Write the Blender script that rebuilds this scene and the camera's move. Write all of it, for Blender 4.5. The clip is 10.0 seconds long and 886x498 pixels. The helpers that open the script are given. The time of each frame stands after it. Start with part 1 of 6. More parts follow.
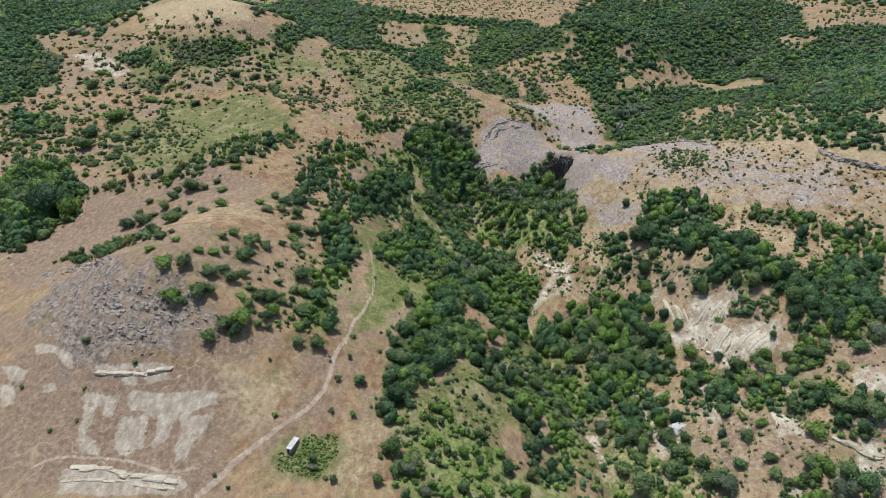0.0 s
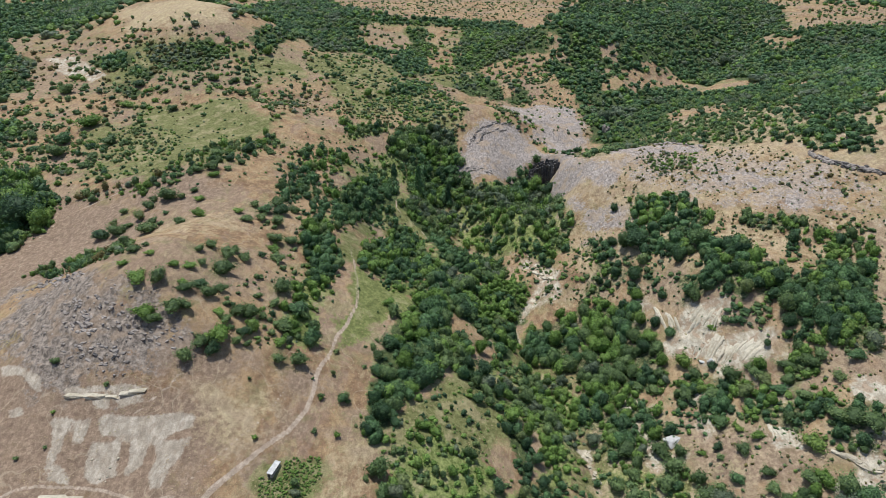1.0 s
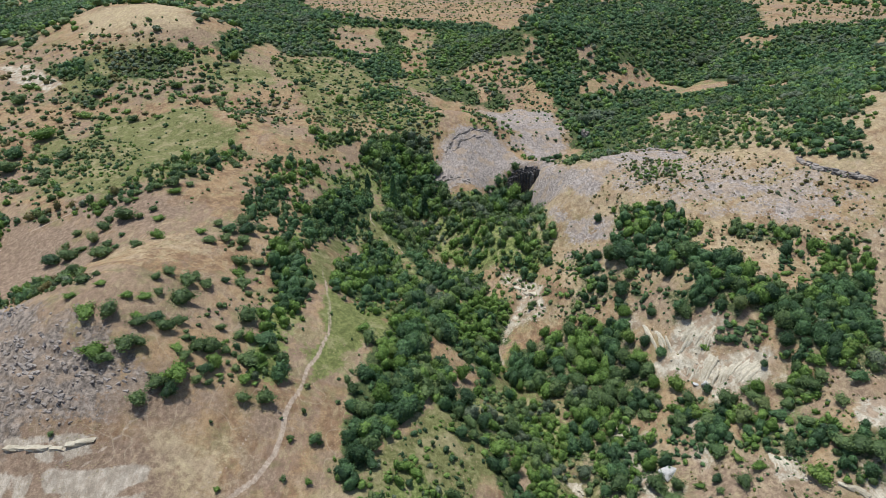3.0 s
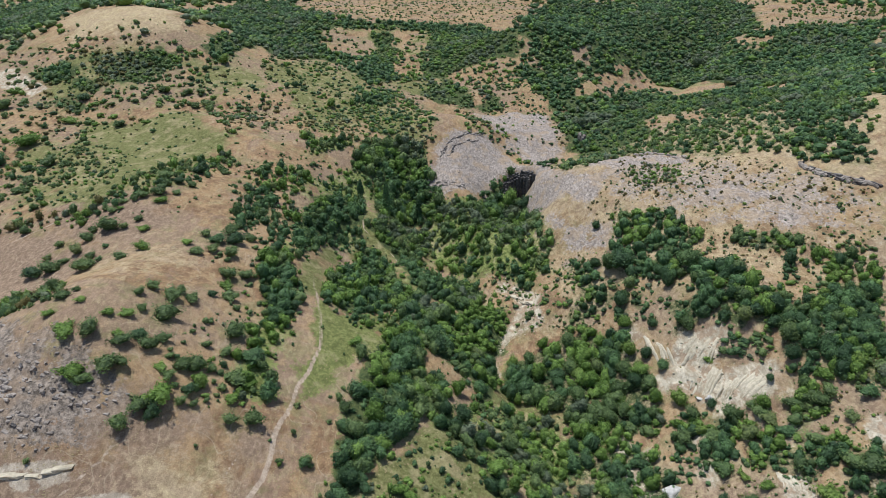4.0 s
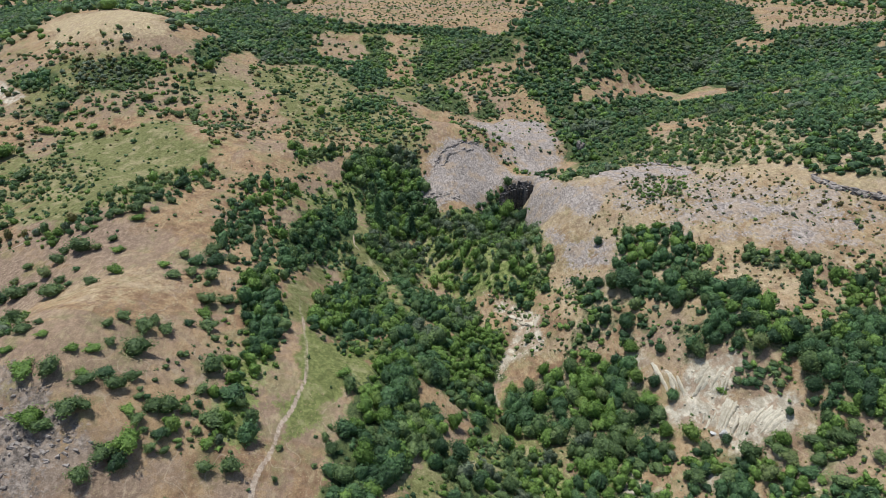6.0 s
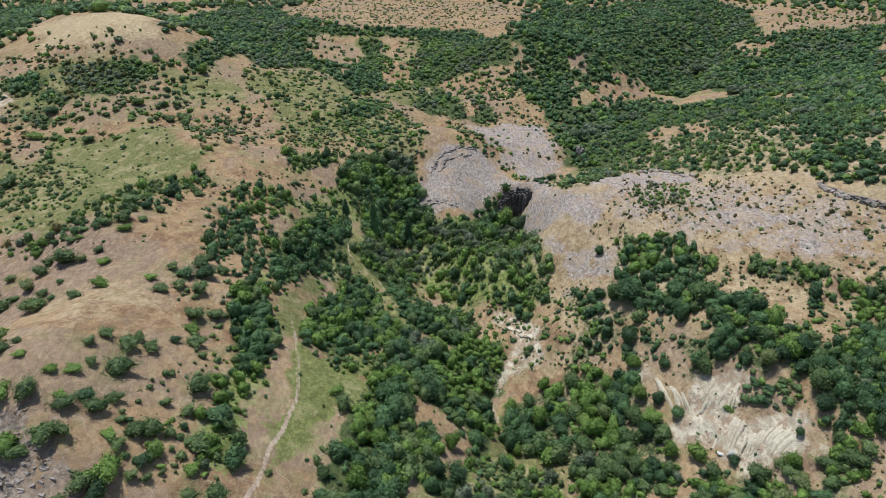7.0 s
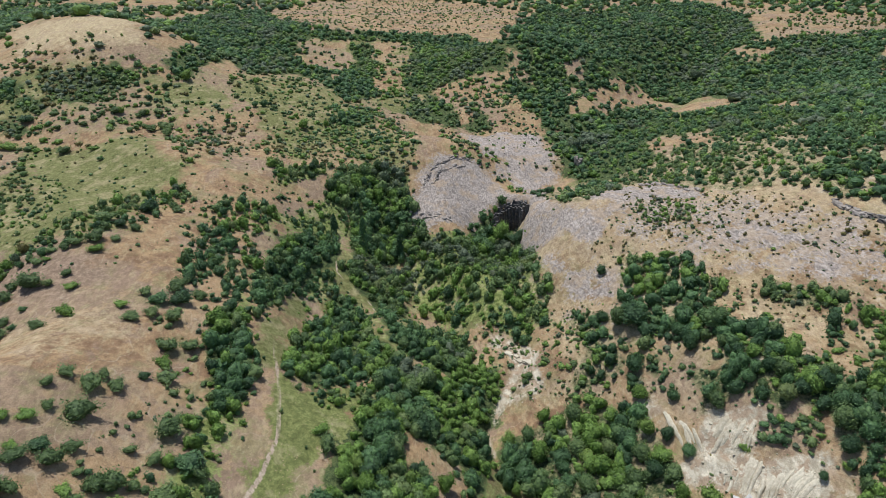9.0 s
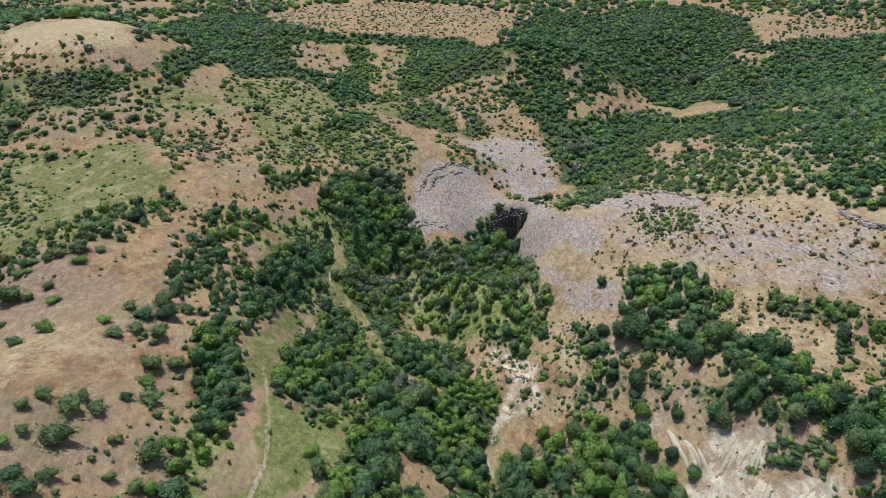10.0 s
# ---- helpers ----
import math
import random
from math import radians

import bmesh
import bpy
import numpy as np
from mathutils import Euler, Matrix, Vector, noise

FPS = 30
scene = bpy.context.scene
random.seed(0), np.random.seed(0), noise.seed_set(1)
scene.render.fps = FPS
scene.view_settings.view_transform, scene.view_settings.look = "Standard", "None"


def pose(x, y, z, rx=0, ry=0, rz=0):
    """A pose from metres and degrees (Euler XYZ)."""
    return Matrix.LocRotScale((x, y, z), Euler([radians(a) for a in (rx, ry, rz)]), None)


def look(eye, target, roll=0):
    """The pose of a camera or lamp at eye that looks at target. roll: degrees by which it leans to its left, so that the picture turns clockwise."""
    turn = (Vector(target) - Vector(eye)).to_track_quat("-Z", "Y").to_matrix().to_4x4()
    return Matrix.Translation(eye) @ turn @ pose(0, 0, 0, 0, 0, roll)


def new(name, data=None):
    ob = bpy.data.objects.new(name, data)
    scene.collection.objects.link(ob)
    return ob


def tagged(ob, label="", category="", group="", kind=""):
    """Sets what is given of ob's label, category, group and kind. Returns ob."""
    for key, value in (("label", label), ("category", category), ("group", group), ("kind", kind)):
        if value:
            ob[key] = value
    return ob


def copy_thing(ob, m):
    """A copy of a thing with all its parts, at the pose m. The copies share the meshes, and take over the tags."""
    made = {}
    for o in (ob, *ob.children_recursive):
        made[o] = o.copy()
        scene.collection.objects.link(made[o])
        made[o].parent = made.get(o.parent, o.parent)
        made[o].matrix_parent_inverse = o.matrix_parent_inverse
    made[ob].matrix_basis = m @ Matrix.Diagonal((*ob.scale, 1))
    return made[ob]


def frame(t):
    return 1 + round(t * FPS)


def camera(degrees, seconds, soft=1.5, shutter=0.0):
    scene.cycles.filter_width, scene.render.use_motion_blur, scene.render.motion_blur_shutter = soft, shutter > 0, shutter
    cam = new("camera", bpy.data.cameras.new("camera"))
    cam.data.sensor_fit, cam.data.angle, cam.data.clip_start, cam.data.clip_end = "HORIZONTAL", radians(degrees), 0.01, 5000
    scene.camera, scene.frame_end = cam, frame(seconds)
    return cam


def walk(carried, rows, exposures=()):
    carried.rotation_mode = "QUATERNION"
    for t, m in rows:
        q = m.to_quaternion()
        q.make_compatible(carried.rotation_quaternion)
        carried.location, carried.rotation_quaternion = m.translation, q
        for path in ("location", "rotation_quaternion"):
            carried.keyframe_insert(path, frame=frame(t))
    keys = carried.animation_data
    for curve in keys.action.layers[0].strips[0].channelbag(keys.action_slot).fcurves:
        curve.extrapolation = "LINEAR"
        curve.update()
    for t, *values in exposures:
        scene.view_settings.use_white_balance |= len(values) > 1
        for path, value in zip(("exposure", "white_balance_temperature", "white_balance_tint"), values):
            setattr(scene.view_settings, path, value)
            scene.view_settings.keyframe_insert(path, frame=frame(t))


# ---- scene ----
cam = camera(66.27, 10.0, soft=0.5)

# seconds, place, heading (to the left of north), tilt, roll
FLIGHT = [
    (0.0, -0.00, -0.00, 120.00, 0.000, -24.749, 0.308),
    (0.5, -0.03, 3.52, 119.98, -0.664, -24.738, 0.259),
    (1.0, -0.05, 6.90, 119.96, -1.353, -24.720, 0.201),
    (1.5, -0.08, 10.40, 119.98, -2.033, -24.726, 0.156),
    (2.0, 0.06, 13.93, 119.96, -2.626, -24.732, 0.056),
    (2.5, 0.20, 17.50, 120.01, -3.055, -24.729, -0.003),
    (3.0, 0.45, 20.93, 120.05, -3.439, -24.718, -0.049),
    (4.5, 1.05, 31.55, 120.11, -4.086, -24.682, -0.190),
    (5.0, 1.35, 35.11, 120.06, -4.186, -24.663, -0.216),
    (5.5, 1.68, 38.58, 120.11, -4.300, -24.631, -0.234),
    (7.0, 2.79, 49.13, 120.10, -4.651, -24.482, -0.169),
    (7.5, 3.15, 52.60, 120.07, -4.790, -24.416, -0.147),
    (8.0, 3.55, 56.13, 120.01, -4.923, -24.365, -0.086),
    (8.5, 3.83, 59.72, 119.96, -5.077, -24.330, -0.060),
    (9.0, 4.20, 63.18, 119.91, -5.225, -24.280, -0.028),
    (9.5, 4.60, 66.49, 119.92, -5.380, -24.194, 0.095),
    (10.0, 5.04, 70.00, 119.84, -5.526, -24.124, 0.112),
]
walk(cam, [(t, pose(x, y, z, 90 + tilt, 0, turn) @ pose(0, 0, 0, 0, 0, roll)) for t, x, y, z, turn, tilt, roll in FLIGHT])

# ==== world ====
SUN_UP, SUN_TURN = 74, -40          # degrees above the horizon; clockwise from north
sky_world = bpy.data.worlds.new("sky")
scene.world = sky_world
sky_world.use_nodes = True
sky_node = sky_world.node_tree.nodes.new("ShaderNodeTexSky")
sky_node.sky_type, sky_node.sun_disc = "NISHITA", False
sky_node.sun_elevation, sky_node.sun_rotation = radians(SUN_UP), radians(SUN_TURN)
sky_node.altitude = 300
background = sky_world.node_tree.nodes["Background"]
background.inputs["Strength"].default_value = 0.112
sky_world.node_tree.links.new(sky_node.outputs[0], background.inputs["Color"])
sun_lamp = new("sun", bpy.data.lights.new("sun", "SUN"))
sun_lamp.data.energy, sun_lamp.data.angle, sun_lamp.data.color = 4.05, radians(0.5), (0.965, 0.965, 0.92)
toward = Vector((math.cos(radians(SUN_UP)) * math.sin(radians(SUN_TURN)), math.cos(radians(SUN_UP)) * math.cos(radians(SUN_TURN)), math.sin(radians(SUN_UP))))
sun_lamp.matrix_world = look(toward * 400, (0, 0, 0))


# ==== materials ====
def material(name):
    m = bpy.data.materials.new(name)
    m.use_nodes = True
    m.node_tree.nodes.clear()
    return m, m.node_tree.nodes, m.node_tree.links


def node(m, kind, **values):
    n = m.node_tree.nodes.new(kind)
    for key, value in values.items():
        n.inputs[key].default_value = value
    return n


def wave(m, scale, detail=4.0, rough=0.55, stretch=None):
    """Noise in metres: its output from 0 to 1."""
    n = node(m, "ShaderNodeTexNoise", Scale=scale, Detail=detail, Roughness=rough)
    where = m.node_tree.nodes.new("ShaderNodeNewGeometry")
    source = where.outputs["Position"]
    if stretch:
        mapping = node(m, "ShaderNodeMapping", Scale=stretch)
        m.node_tree.links.new(source, mapping.inputs["Vector"])
        source = mapping.outputs[0]
    m.node_tree.links.new(source, n.inputs["Vector"])
    return n.outputs["Fac"]


def ramp(m, source, low, high, to_low=0.0, to_high=1.0):
    n = node(m, "ShaderNodeMapRange")
    n.interpolation_type = "SMOOTHSTEP"
    for key, value in (("From Min", low), ("From Max", high), ("To Min", to_low), ("To Max", to_high)):
        n.inputs[key].default_value = value
    m.node_tree.links.new(source, n.inputs["Value"])
    return n.outputs["Result"]


def sums(m, kind, a, b):
    n = m.node_tree.nodes.new("ShaderNodeMath")
    n.operation = kind
    for socket, value in zip(n.inputs, (a, b)):
        if isinstance(value, (int, float)):
            socket.default_value = value
        else:
            m.node_tree.links.new(value, socket)
    return n.outputs[0]


def blend(m, factor, a, b, kind="MIX"):
    n = m.node_tree.nodes.new("ShaderNodeMix")
    n.data_type, n.blend_type = "RGBA", kind
    for socket, value in ((n.inputs[0], factor), (n.inputs[6], a), (n.inputs[7], b)):
        if isinstance(value, (int, float)):
            socket.default_value = value
        elif isinstance(value, tuple):
            socket.default_value = (*value, 1)
        else:
            m.node_tree.links.new(value, socket)
    return n.outputs[2]


def finish(m, colour, roughness=0.9, bump=None, strength=0.5, distance=0.3, specular=0.2):
    shader = node(m, "ShaderNodeBsdfPrincipled", Roughness=roughness)
    shader.inputs["Specular IOR Level"].default_value = specular
    if isinstance(colour, tuple):
        shader.inputs["Base Color"].default_value = (*colour, 1)
    else:
        m.node_tree.links.new(colour, shader.inputs["Base Color"])
    if bump is not None:
        b = node(m, "ShaderNodeBump", Strength=strength, Distance=distance)
        m.node_tree.links.new(bump, b.inputs["Height"])
        m.node_tree.links.new(b.outputs[0], shader.inputs["Normal"])
    out = m.node_tree.nodes.new("ShaderNodeOutputMaterial")
    m.node_tree.links.new(shader.outputs[0], out.inputs["Surface"])
    return m


def attribute(m, name):
    n = m.node_tree.nodes.new("ShaderNodeAttribute")
    n.attribute_name = name
    return n.outputs["Fac"]


def foliage(name, dark, light, dry=(0.16, 0.17, 0.05)):
    """Leaves: each spray and each plant differs; some light comes through."""
    m, _, links = material(name)
    island = m.node_tree.nodes.new("ShaderNodeNewGeometry").outputs["Random Per Island"]
    plant = sums(m, "FRACT", sums(m, "ADD", m.node_tree.nodes.new("ShaderNodeObjectInfo").outputs["Random"], attribute(m, "tint")), 0.0)
    colour = blend(m, sums(m, "ADD", sums(m, "MULTIPLY", island, 0.42), sums(m, "MULTIPLY", ramp(m, plant, 0.1, 0.9), 0.58)), dark, light)
    colour = blend(m, ramp(m, plant, 0.82, 1.0, 0.0, 0.35), colour, dry)
    clumps = wave(m, 1.5, 3, 0.6)
    colour = blend(m, 1.0, colour, blend(m, ramp(m, clumps, 0.35, 0.65), (0.64, 0.67, 0.72), (1.25, 1.23, 1.13)), "MULTIPLY")
    face = node(m, "ShaderNodeBsdfPrincipled", Roughness=0.55)
    face.inputs["Specular IOR Level"].default_value = 0.25
    through_leaf = m.node_tree.nodes.new("ShaderNodeBsdfTranslucent")
    bump = node(m, "ShaderNodeBump", Strength=0.6, Distance=0.5)
    links.new(clumps, bump.inputs["Height"])
    links.new(bump.outputs[0], face.inputs["Normal"])
    links.new(colour, face.inputs["Base Color"])
    links.new(blend(m, 0.5, colour, (0.12, 0.2, 0.045)), through_leaf.inputs["Color"])
    mix = node(m, "ShaderNodeMixShader", Fac=0.36)
    links.new(face.outputs[0], mix.inputs[1])
    links.new(through_leaf.outputs[0], mix.inputs[2])
    out = m.node_tree.nodes.new("ShaderNodeOutputMaterial")
    links.new(mix.outputs[0], out.inputs["Surface"])
    return m


def rock(name, dark, light, stain=None, scale=1.0):
    m, _, _ = material(name)
    big, small, fine = wave(m, 0.16 * scale, 5), wave(m, 1.3 * scale, 6, 0.65), wave(m, 6 * scale, 4, 0.7)
    colour = blend(m, ramp(m, sums(m, "ADD", sums(m, "MULTIPLY", big, 0.5), sums(m, "MULTIPLY", small, 0.5)), 0.36, 0.66), dark, light)
    if stain:
        colour = blend(m, ramp(m, wave(m, 0.5 * scale, 4), 0.56, 0.72, 0, 0.7), colour, stain)
    return finish(m, colour, 0.92, sums(m, "ADD", small, sums(m, "MULTIPLY", fine, 0.4)), 0.8, 0.35)


LEAF_OAK = foliage("oak_leaves", (0.045, 0.09, 0.049), (0.168, 0.304, 0.132))
LEAF_LIGHT = foliage("light_leaves", (0.13, 0.225, 0.05), (0.285, 0.44, 0.12))
LEAF_GREY = foliage("grey_leaves", (0.12, 0.16, 0.10), (0.23, 0.28, 0.19), (0.2, 0.2, 0.12))
LEAF_SCRUB = foliage("scrub_leaves", (0.09, 0.146, 0.06), (0.24, 0.34, 0.14), (0.26, 0.24, 0.1))
LEAF_DRY = foliage("dry_leaves", (0.15, 0.13, 0.06), (0.3, 0.26, 0.11), (0.34, 0.27, 0.13))
BARK_M, _, _ = material("bark")
BARK = finish(BARK_M, blend(BARK_M, wave(BARK_M, 3, 4), (0.07, 0.055, 0.04), (0.2, 0.17, 0.13)), 0.9, wave(BARK_M, 9, 3), 0.6, 0.05)
ROCK_GREY = rock("grey_volcanic_rock", (0.19, 0.166, 0.15), (0.43, 0.38, 0.345), (0.33, 0.24, 0.17))
ROCK_DARK = rock("dark_columnar_rock", (0.05, 0.048, 0.05), (0.2, 0.185, 0.18), (0.2, 0.15, 0.1))
ROCK_PALE = rock("pale_mudstone", (0.4, 0.35, 0.265), (0.64, 0.58, 0.465), (0.44, 0.35, 0.25))
ROCK_WHITE = rock("white_boulder_rock", (0.38, 0.37, 0.36), (0.62, 0.61, 0.59), (0.34, 0.32, 0.3))


def ground_material():
    """Dry hill soil, straw, green turf, grey scree, pale mudstone and trodden earth, mixed by the cover's outlines."""
    m, _, _ = material("hill_ground")
    wide, mid, small, fine = wave(m, 0.035, 4), wave(m, 0.16, 5, 0.6), wave(m, 0.9, 6, 0.7), wave(m, 4.5, 5, 0.75)
    streak = wave(m, 0.5, 5, 0.65, (1.0, 0.35, 1.0))
    soil = blend(m, ramp(m, mid, 0.42, 0.58), (0.268, 0.168, 0.1), (0.4, 0.27, 0.15))
    soil = blend(m, ramp(m, wide, 0.47, 0.56, 0, 0.9), soil, (0.405, 0.275, 0.158))
    soil = blend(m, ramp(m, wave(m, 0.028, 4, 0.6, (0.7, 1.3, 1.0)), 0.5, 0.58, 0, 0.7), soil, (0.32, 0.236, 0.168))
    soil = blend(m, ramp(m, wave(m, 0.05, 5, 0.65, (1.2, 0.8, 1.0)), 0.53, 0.6, 0, 0.75), soil, (0.318, 0.222, 0.158))
    soil = blend(m, ramp(m, streak, 0.5, 0.66, 0, 0.55), soil, (0.47, 0.38, 0.225))
    soil = blend(m, ramp(m, wave(m, 0.22, 5, 0.7), 0.55, 0.63, 0, 0.5), soil, (0.47, 0.33, 0.185))
    soil = blend(m, ramp(m, small, 0.44, 0.34, 0, 0.5), soil, (0.21, 0.155, 0.11))
    soil = blend(m, ramp(m, wave(m, 0.09, 5, 0.7), 0.5, 0.62, 0, 0.55), soil, (0.26, 0.24, 0.115))
    straw = blend(m, ramp(m, sums(m, "ADD", sums(m, "MULTIPLY", streak, 0.45), sums(m, "MULTIPLY", fine, 0.55)), 0.4, 0.62), (0.42, 0.32, 0.19), (0.56, 0.46, 0.285))
    straw = blend(m, ramp(m, mid, 0.48, 0.62, 0, 0.45), straw, (0.42, 0.31, 0.22))
    turf = blend(m, ramp(m, small, 0.4, 0.6), (0.148, 0.152, 0.058), (0.232, 0.238, 0.1))
    turf = blend(m, ramp(m, mid, 0.5, 0.62, 0, 0.65), turf, (0.38, 0.325, 0.18))
    meadow = blend(m, ramp(m, small, 0.4, 0.6), (0.145, 0.165, 0.058), (0.228, 0.248, 0.09))
    meadow = blend(m, ramp(m, mid, 0.56, 0.66, 0, 0.6), meadow, (0.36, 0.33, 0.17))
    floor = blend(m, ramp(m, small, 0.4, 0.6), (0.14, 0.18, 0.055), (0.29, 0.325, 0.12))
    floor = blend(m, ramp(m, mid, 0.53, 0.63, 0, 0.6), floor, (0.42, 0.345, 0.215))
    # green-brown forest floor, darkened to paint in the shade between the crowns
    litter_shade = blend(m, ramp(m, small, 0.4, 0.6), (0.045, 0.07, 0.03), (0.12, 0.15, 0.06))
    scree = blend(m, ramp(m, wave(m, 1.5, 6, 0.75, (1.0, 0.45, 1.0)), 0.38, 0.62), (0.235, 0.2, 0.178), (0.51, 0.445, 0.395))
    scree = blend(m, ramp(m, wave(m, 0.4, 6, 0.75), 0.45, 0.34, 0, 0.5), scree, (0.12, 0.105, 0.098))
    scree = blend(m, ramp(m, mid, 0.5, 0.62, 0, 0.65), scree, (0.44, 0.33, 0.225))
    rubble = blend(m, ramp(m, wave(m, 0.8, 6, 0.75), 0.38, 0.62), (0.15, 0.126, 0.106), (0.41, 0.342, 0.282))
    rubble = blend(m, ramp(m, mid, 0.5, 0.6, 0, 0.6), rubble, (0.34, 0.25, 0.175))
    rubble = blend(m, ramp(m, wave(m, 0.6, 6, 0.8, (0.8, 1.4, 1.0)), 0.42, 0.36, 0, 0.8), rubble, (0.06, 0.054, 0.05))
    pale = blend(m, ramp(m, streak, 0.4, 0.6), (0.46, 0.4, 0.3), (0.64, 0.58, 0.46))
    pale = blend(m, ramp(m, small, 0.55, 0.66, 0, 0.6), pale, (0.40, 0.30, 0.22))
    pale = blend(m, ramp(m, wave(m, 0.25, 6, 0.7), 0.48, 0.56, 0, 0.85), pale, (0.40, 0.29, 0.2))
    slab = blend(m, ramp(m, streak, 0.4, 0.6), (0.43, 0.365, 0.285), (0.53, 0.46, 0.37))
    slab = blend(m, ramp(m, wave(m, 0.5, 6, 0.7, (1.3, 0.5, 1.0)), 0.5, 0.63, 0, 0.7), slab, (0.36, 0.29, 0.22))
    track = blend(m, ramp(m, small, 0.4, 0.6), (0.42, 0.325, 0.245), (0.52, 0.42, 0.325))
    colour = soil
    mauve = blend(m, ramp(m, small, 0.4, 0.62), (0.258, 0.181, 0.13), (0.365, 0.268, 0.187))
    # thin trodden lines and runnels over the open ground
    for scale, thin, most in ((0.03, 0.003, 0.45), (0.1, 0.006, 0.18)):
        line = ramp(m, sums(m, "ABSOLUTE", sums(m, "SUBTRACT", wave(m, scale, 3, 0.55, (1.0, 0.75, 1.0)), 0.5), 0.0), 0.0, thin, most, 0.0)
        colour = blend(m, line, colour, (0.5, 0.41, 0.29))
        mauve = blend(m, line, mauve, (0.5, 0.41, 0.29))
    for name, layer, low, high, wild in (("mauve", mauve, 0.2, 0.8, 1.6), ("green", turf, 0.3, 0.75, 1.4), ("floor", floor, 0.38, 0.62, 1.4), ("litter_shade", litter_shade, 0.35, 0.65, 1.2), ("rubble", rubble, 0.36, 0.64, 1.5), ("straw", straw, 0.25, 0.8, 1.1), ("turf", turf, 0.3, 0.7, 1.1), ("meadow", meadow, 0.35, 0.65, 1.0), ("scree", scree, 0.36, 0.64, 1.6), ("pale", pale, 0.36, 0.66, 0.9), ("slab", slab, 0.32, 0.66, 1.0)):
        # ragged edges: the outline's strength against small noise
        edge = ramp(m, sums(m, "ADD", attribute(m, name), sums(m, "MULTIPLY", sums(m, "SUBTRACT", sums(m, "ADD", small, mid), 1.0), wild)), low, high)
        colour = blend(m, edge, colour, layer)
    edge = ramp(m, sums(m, "ADD", attribute(m, "track"), sums(m, "MULTIPLY", sums(m, "SUBTRACT", small, 0.5), 0.08)), 0.46, 0.54)
    colour = blend(m, edge, colour, track)
    flecks = wave(m, 0.75, 6, 0.72, (1.0, 0.6, 1.0))
    colour = blend(m, 1.0, colour, blend(m, ramp(m, flecks, 0.36, 0.64), (0.835, 0.83, 0.84), (1.18, 1.18, 1.205)), "MULTIPLY")
    colour = blend(m, 1.0, colour, blend(m, ramp(m, fine, 0.38, 0.62), (0.73, 0.73, 0.73), (0.99, 0.99, 0.99)), "MULTIPLY")
    relief = sums(m, "ADD", small, sums(m, "MULTIPLY", fine, 0.5))
    return finish(m, colour, 0.95, relief, 0.6, 0.5, 0.1)


GROUND = ground_material()

# ==== land: heights ====
def value_noise(x, y, cell, seed=0):
    """Smooth noise of about -1 to 1 with bumps of that many metres."""
    table = np.random.RandomState(seed + 11).uniform(-1, 1, (256, 256))
    u, v = np.asarray(x, float) / cell + 1000.3, np.asarray(y, float) / cell + 1000.7
    i, j = np.floor(u).astype(int), np.floor(v).astype(int)
    s, r = u - i, v - j
    s, r = s * s * (3 - 2 * s), r * r * (3 - 2 * r)
    a, b = table[i % 256, j % 256], table[(i + 1) % 256, j % 256]
    c, d = table[i % 256, (j + 1) % 256], table[(i + 1) % 256, (j + 1) % 256]
    return (a * (1 - s) + b * s) * (1 - r) + (c * (1 - s) + d * s) * r


def along(line, x, y):
    """Distance from a line of plan points, and how far along it (0 to 1) the nearest spot lies."""
    best, where = np.full(np.shape(x), 1e9), np.zeros(np.shape(x))
    n = len(line) - 1
    for k in range(n):
        (ax, ay), (bx, by) = line[k], line[k + 1]
        t = np.clip(((x - ax) * (bx - ax) + (y - ay) * (by - ay)) / ((bx - ax) ** 2 + (by - ay) ** 2), 0, 1)
        d = np.hypot(x - ax - t * (bx - ax), y - ay - t * (by - ay))
        where = np.where(d < best, (k + t) / n, where)
        best = np.minimum(best, d)
    return best, where


# centre east and north, reach along and across, turn, height
HILLS = [
    (-82, 184, 32, 49, -0.68, 15.7),
    (-73, 332, 16, 122, 0.82, 5.7),
    (-170, 513, 147, 66, -0.94, 28.4),
    (179, 239, 82, 77, 0.96, 22),
    (106, 519, 51, 27, -0.02, 16.3),
    (-87, 262, 41, 52, 0.59, 13.9),
    (38, 154, 43, 62, 0.62, 15.3),
    (102, 184, 16, 88, 0.56, 5.2),
    (-64, 159, 39, 30, -0.89, 13.5),
    (271, 316, 116, 160, -0.77, 27.9),
    (26, 377, 16, 71, 0.65, 3.1),
    (61, 298, 34, 42, 0.92, 17.4),
    (47, 377, 40, 23, 0.2, 16.3),
]
KNOLLS = [
    (327, 578, 80, 80, 0, 7.3), (82, 328, 80, 80, 0, 1.6), (-140, 473, 36, 36, 0, 6.7), (-72, 368, 36, 36, 0, 1.2), (48, 232, 16, 16, 0, 4.0), (72, 341, 16, 16, 0, 5.6),
    (40, 397, 55, 55, 0, 5.8), (120, 448, 16, 16, 0, 5.4), (-34, 605, 50, 50, 0, 8.0), (8, 202, 16, 16, 0, 2.8), (92, 192, 14, 14, 0, 2.5), (98, 137, 12, 12, 0, 2.5),
]
HOLLOWS = [
    (42, 175, 44, 128, 0.07, -34.4),
    (60, 367, 78, 43, -1.15, -22.4),
    (176, 438, 153, 75, 0.52, -15.1),
    (14, 301, 16, 49, 0.28, -21.7),
    (122, 227, 112, 30, 1.12, -2.9),
    (231, 553, 28, 112, -0.67, -20.6),
    (-72, 377, 18, 66, 1.69, -5.0),
    (-17, 266, 16, 43, 0.18, -12.1),
    (50, 303, 16, 23, 0.31, -25.6),
]
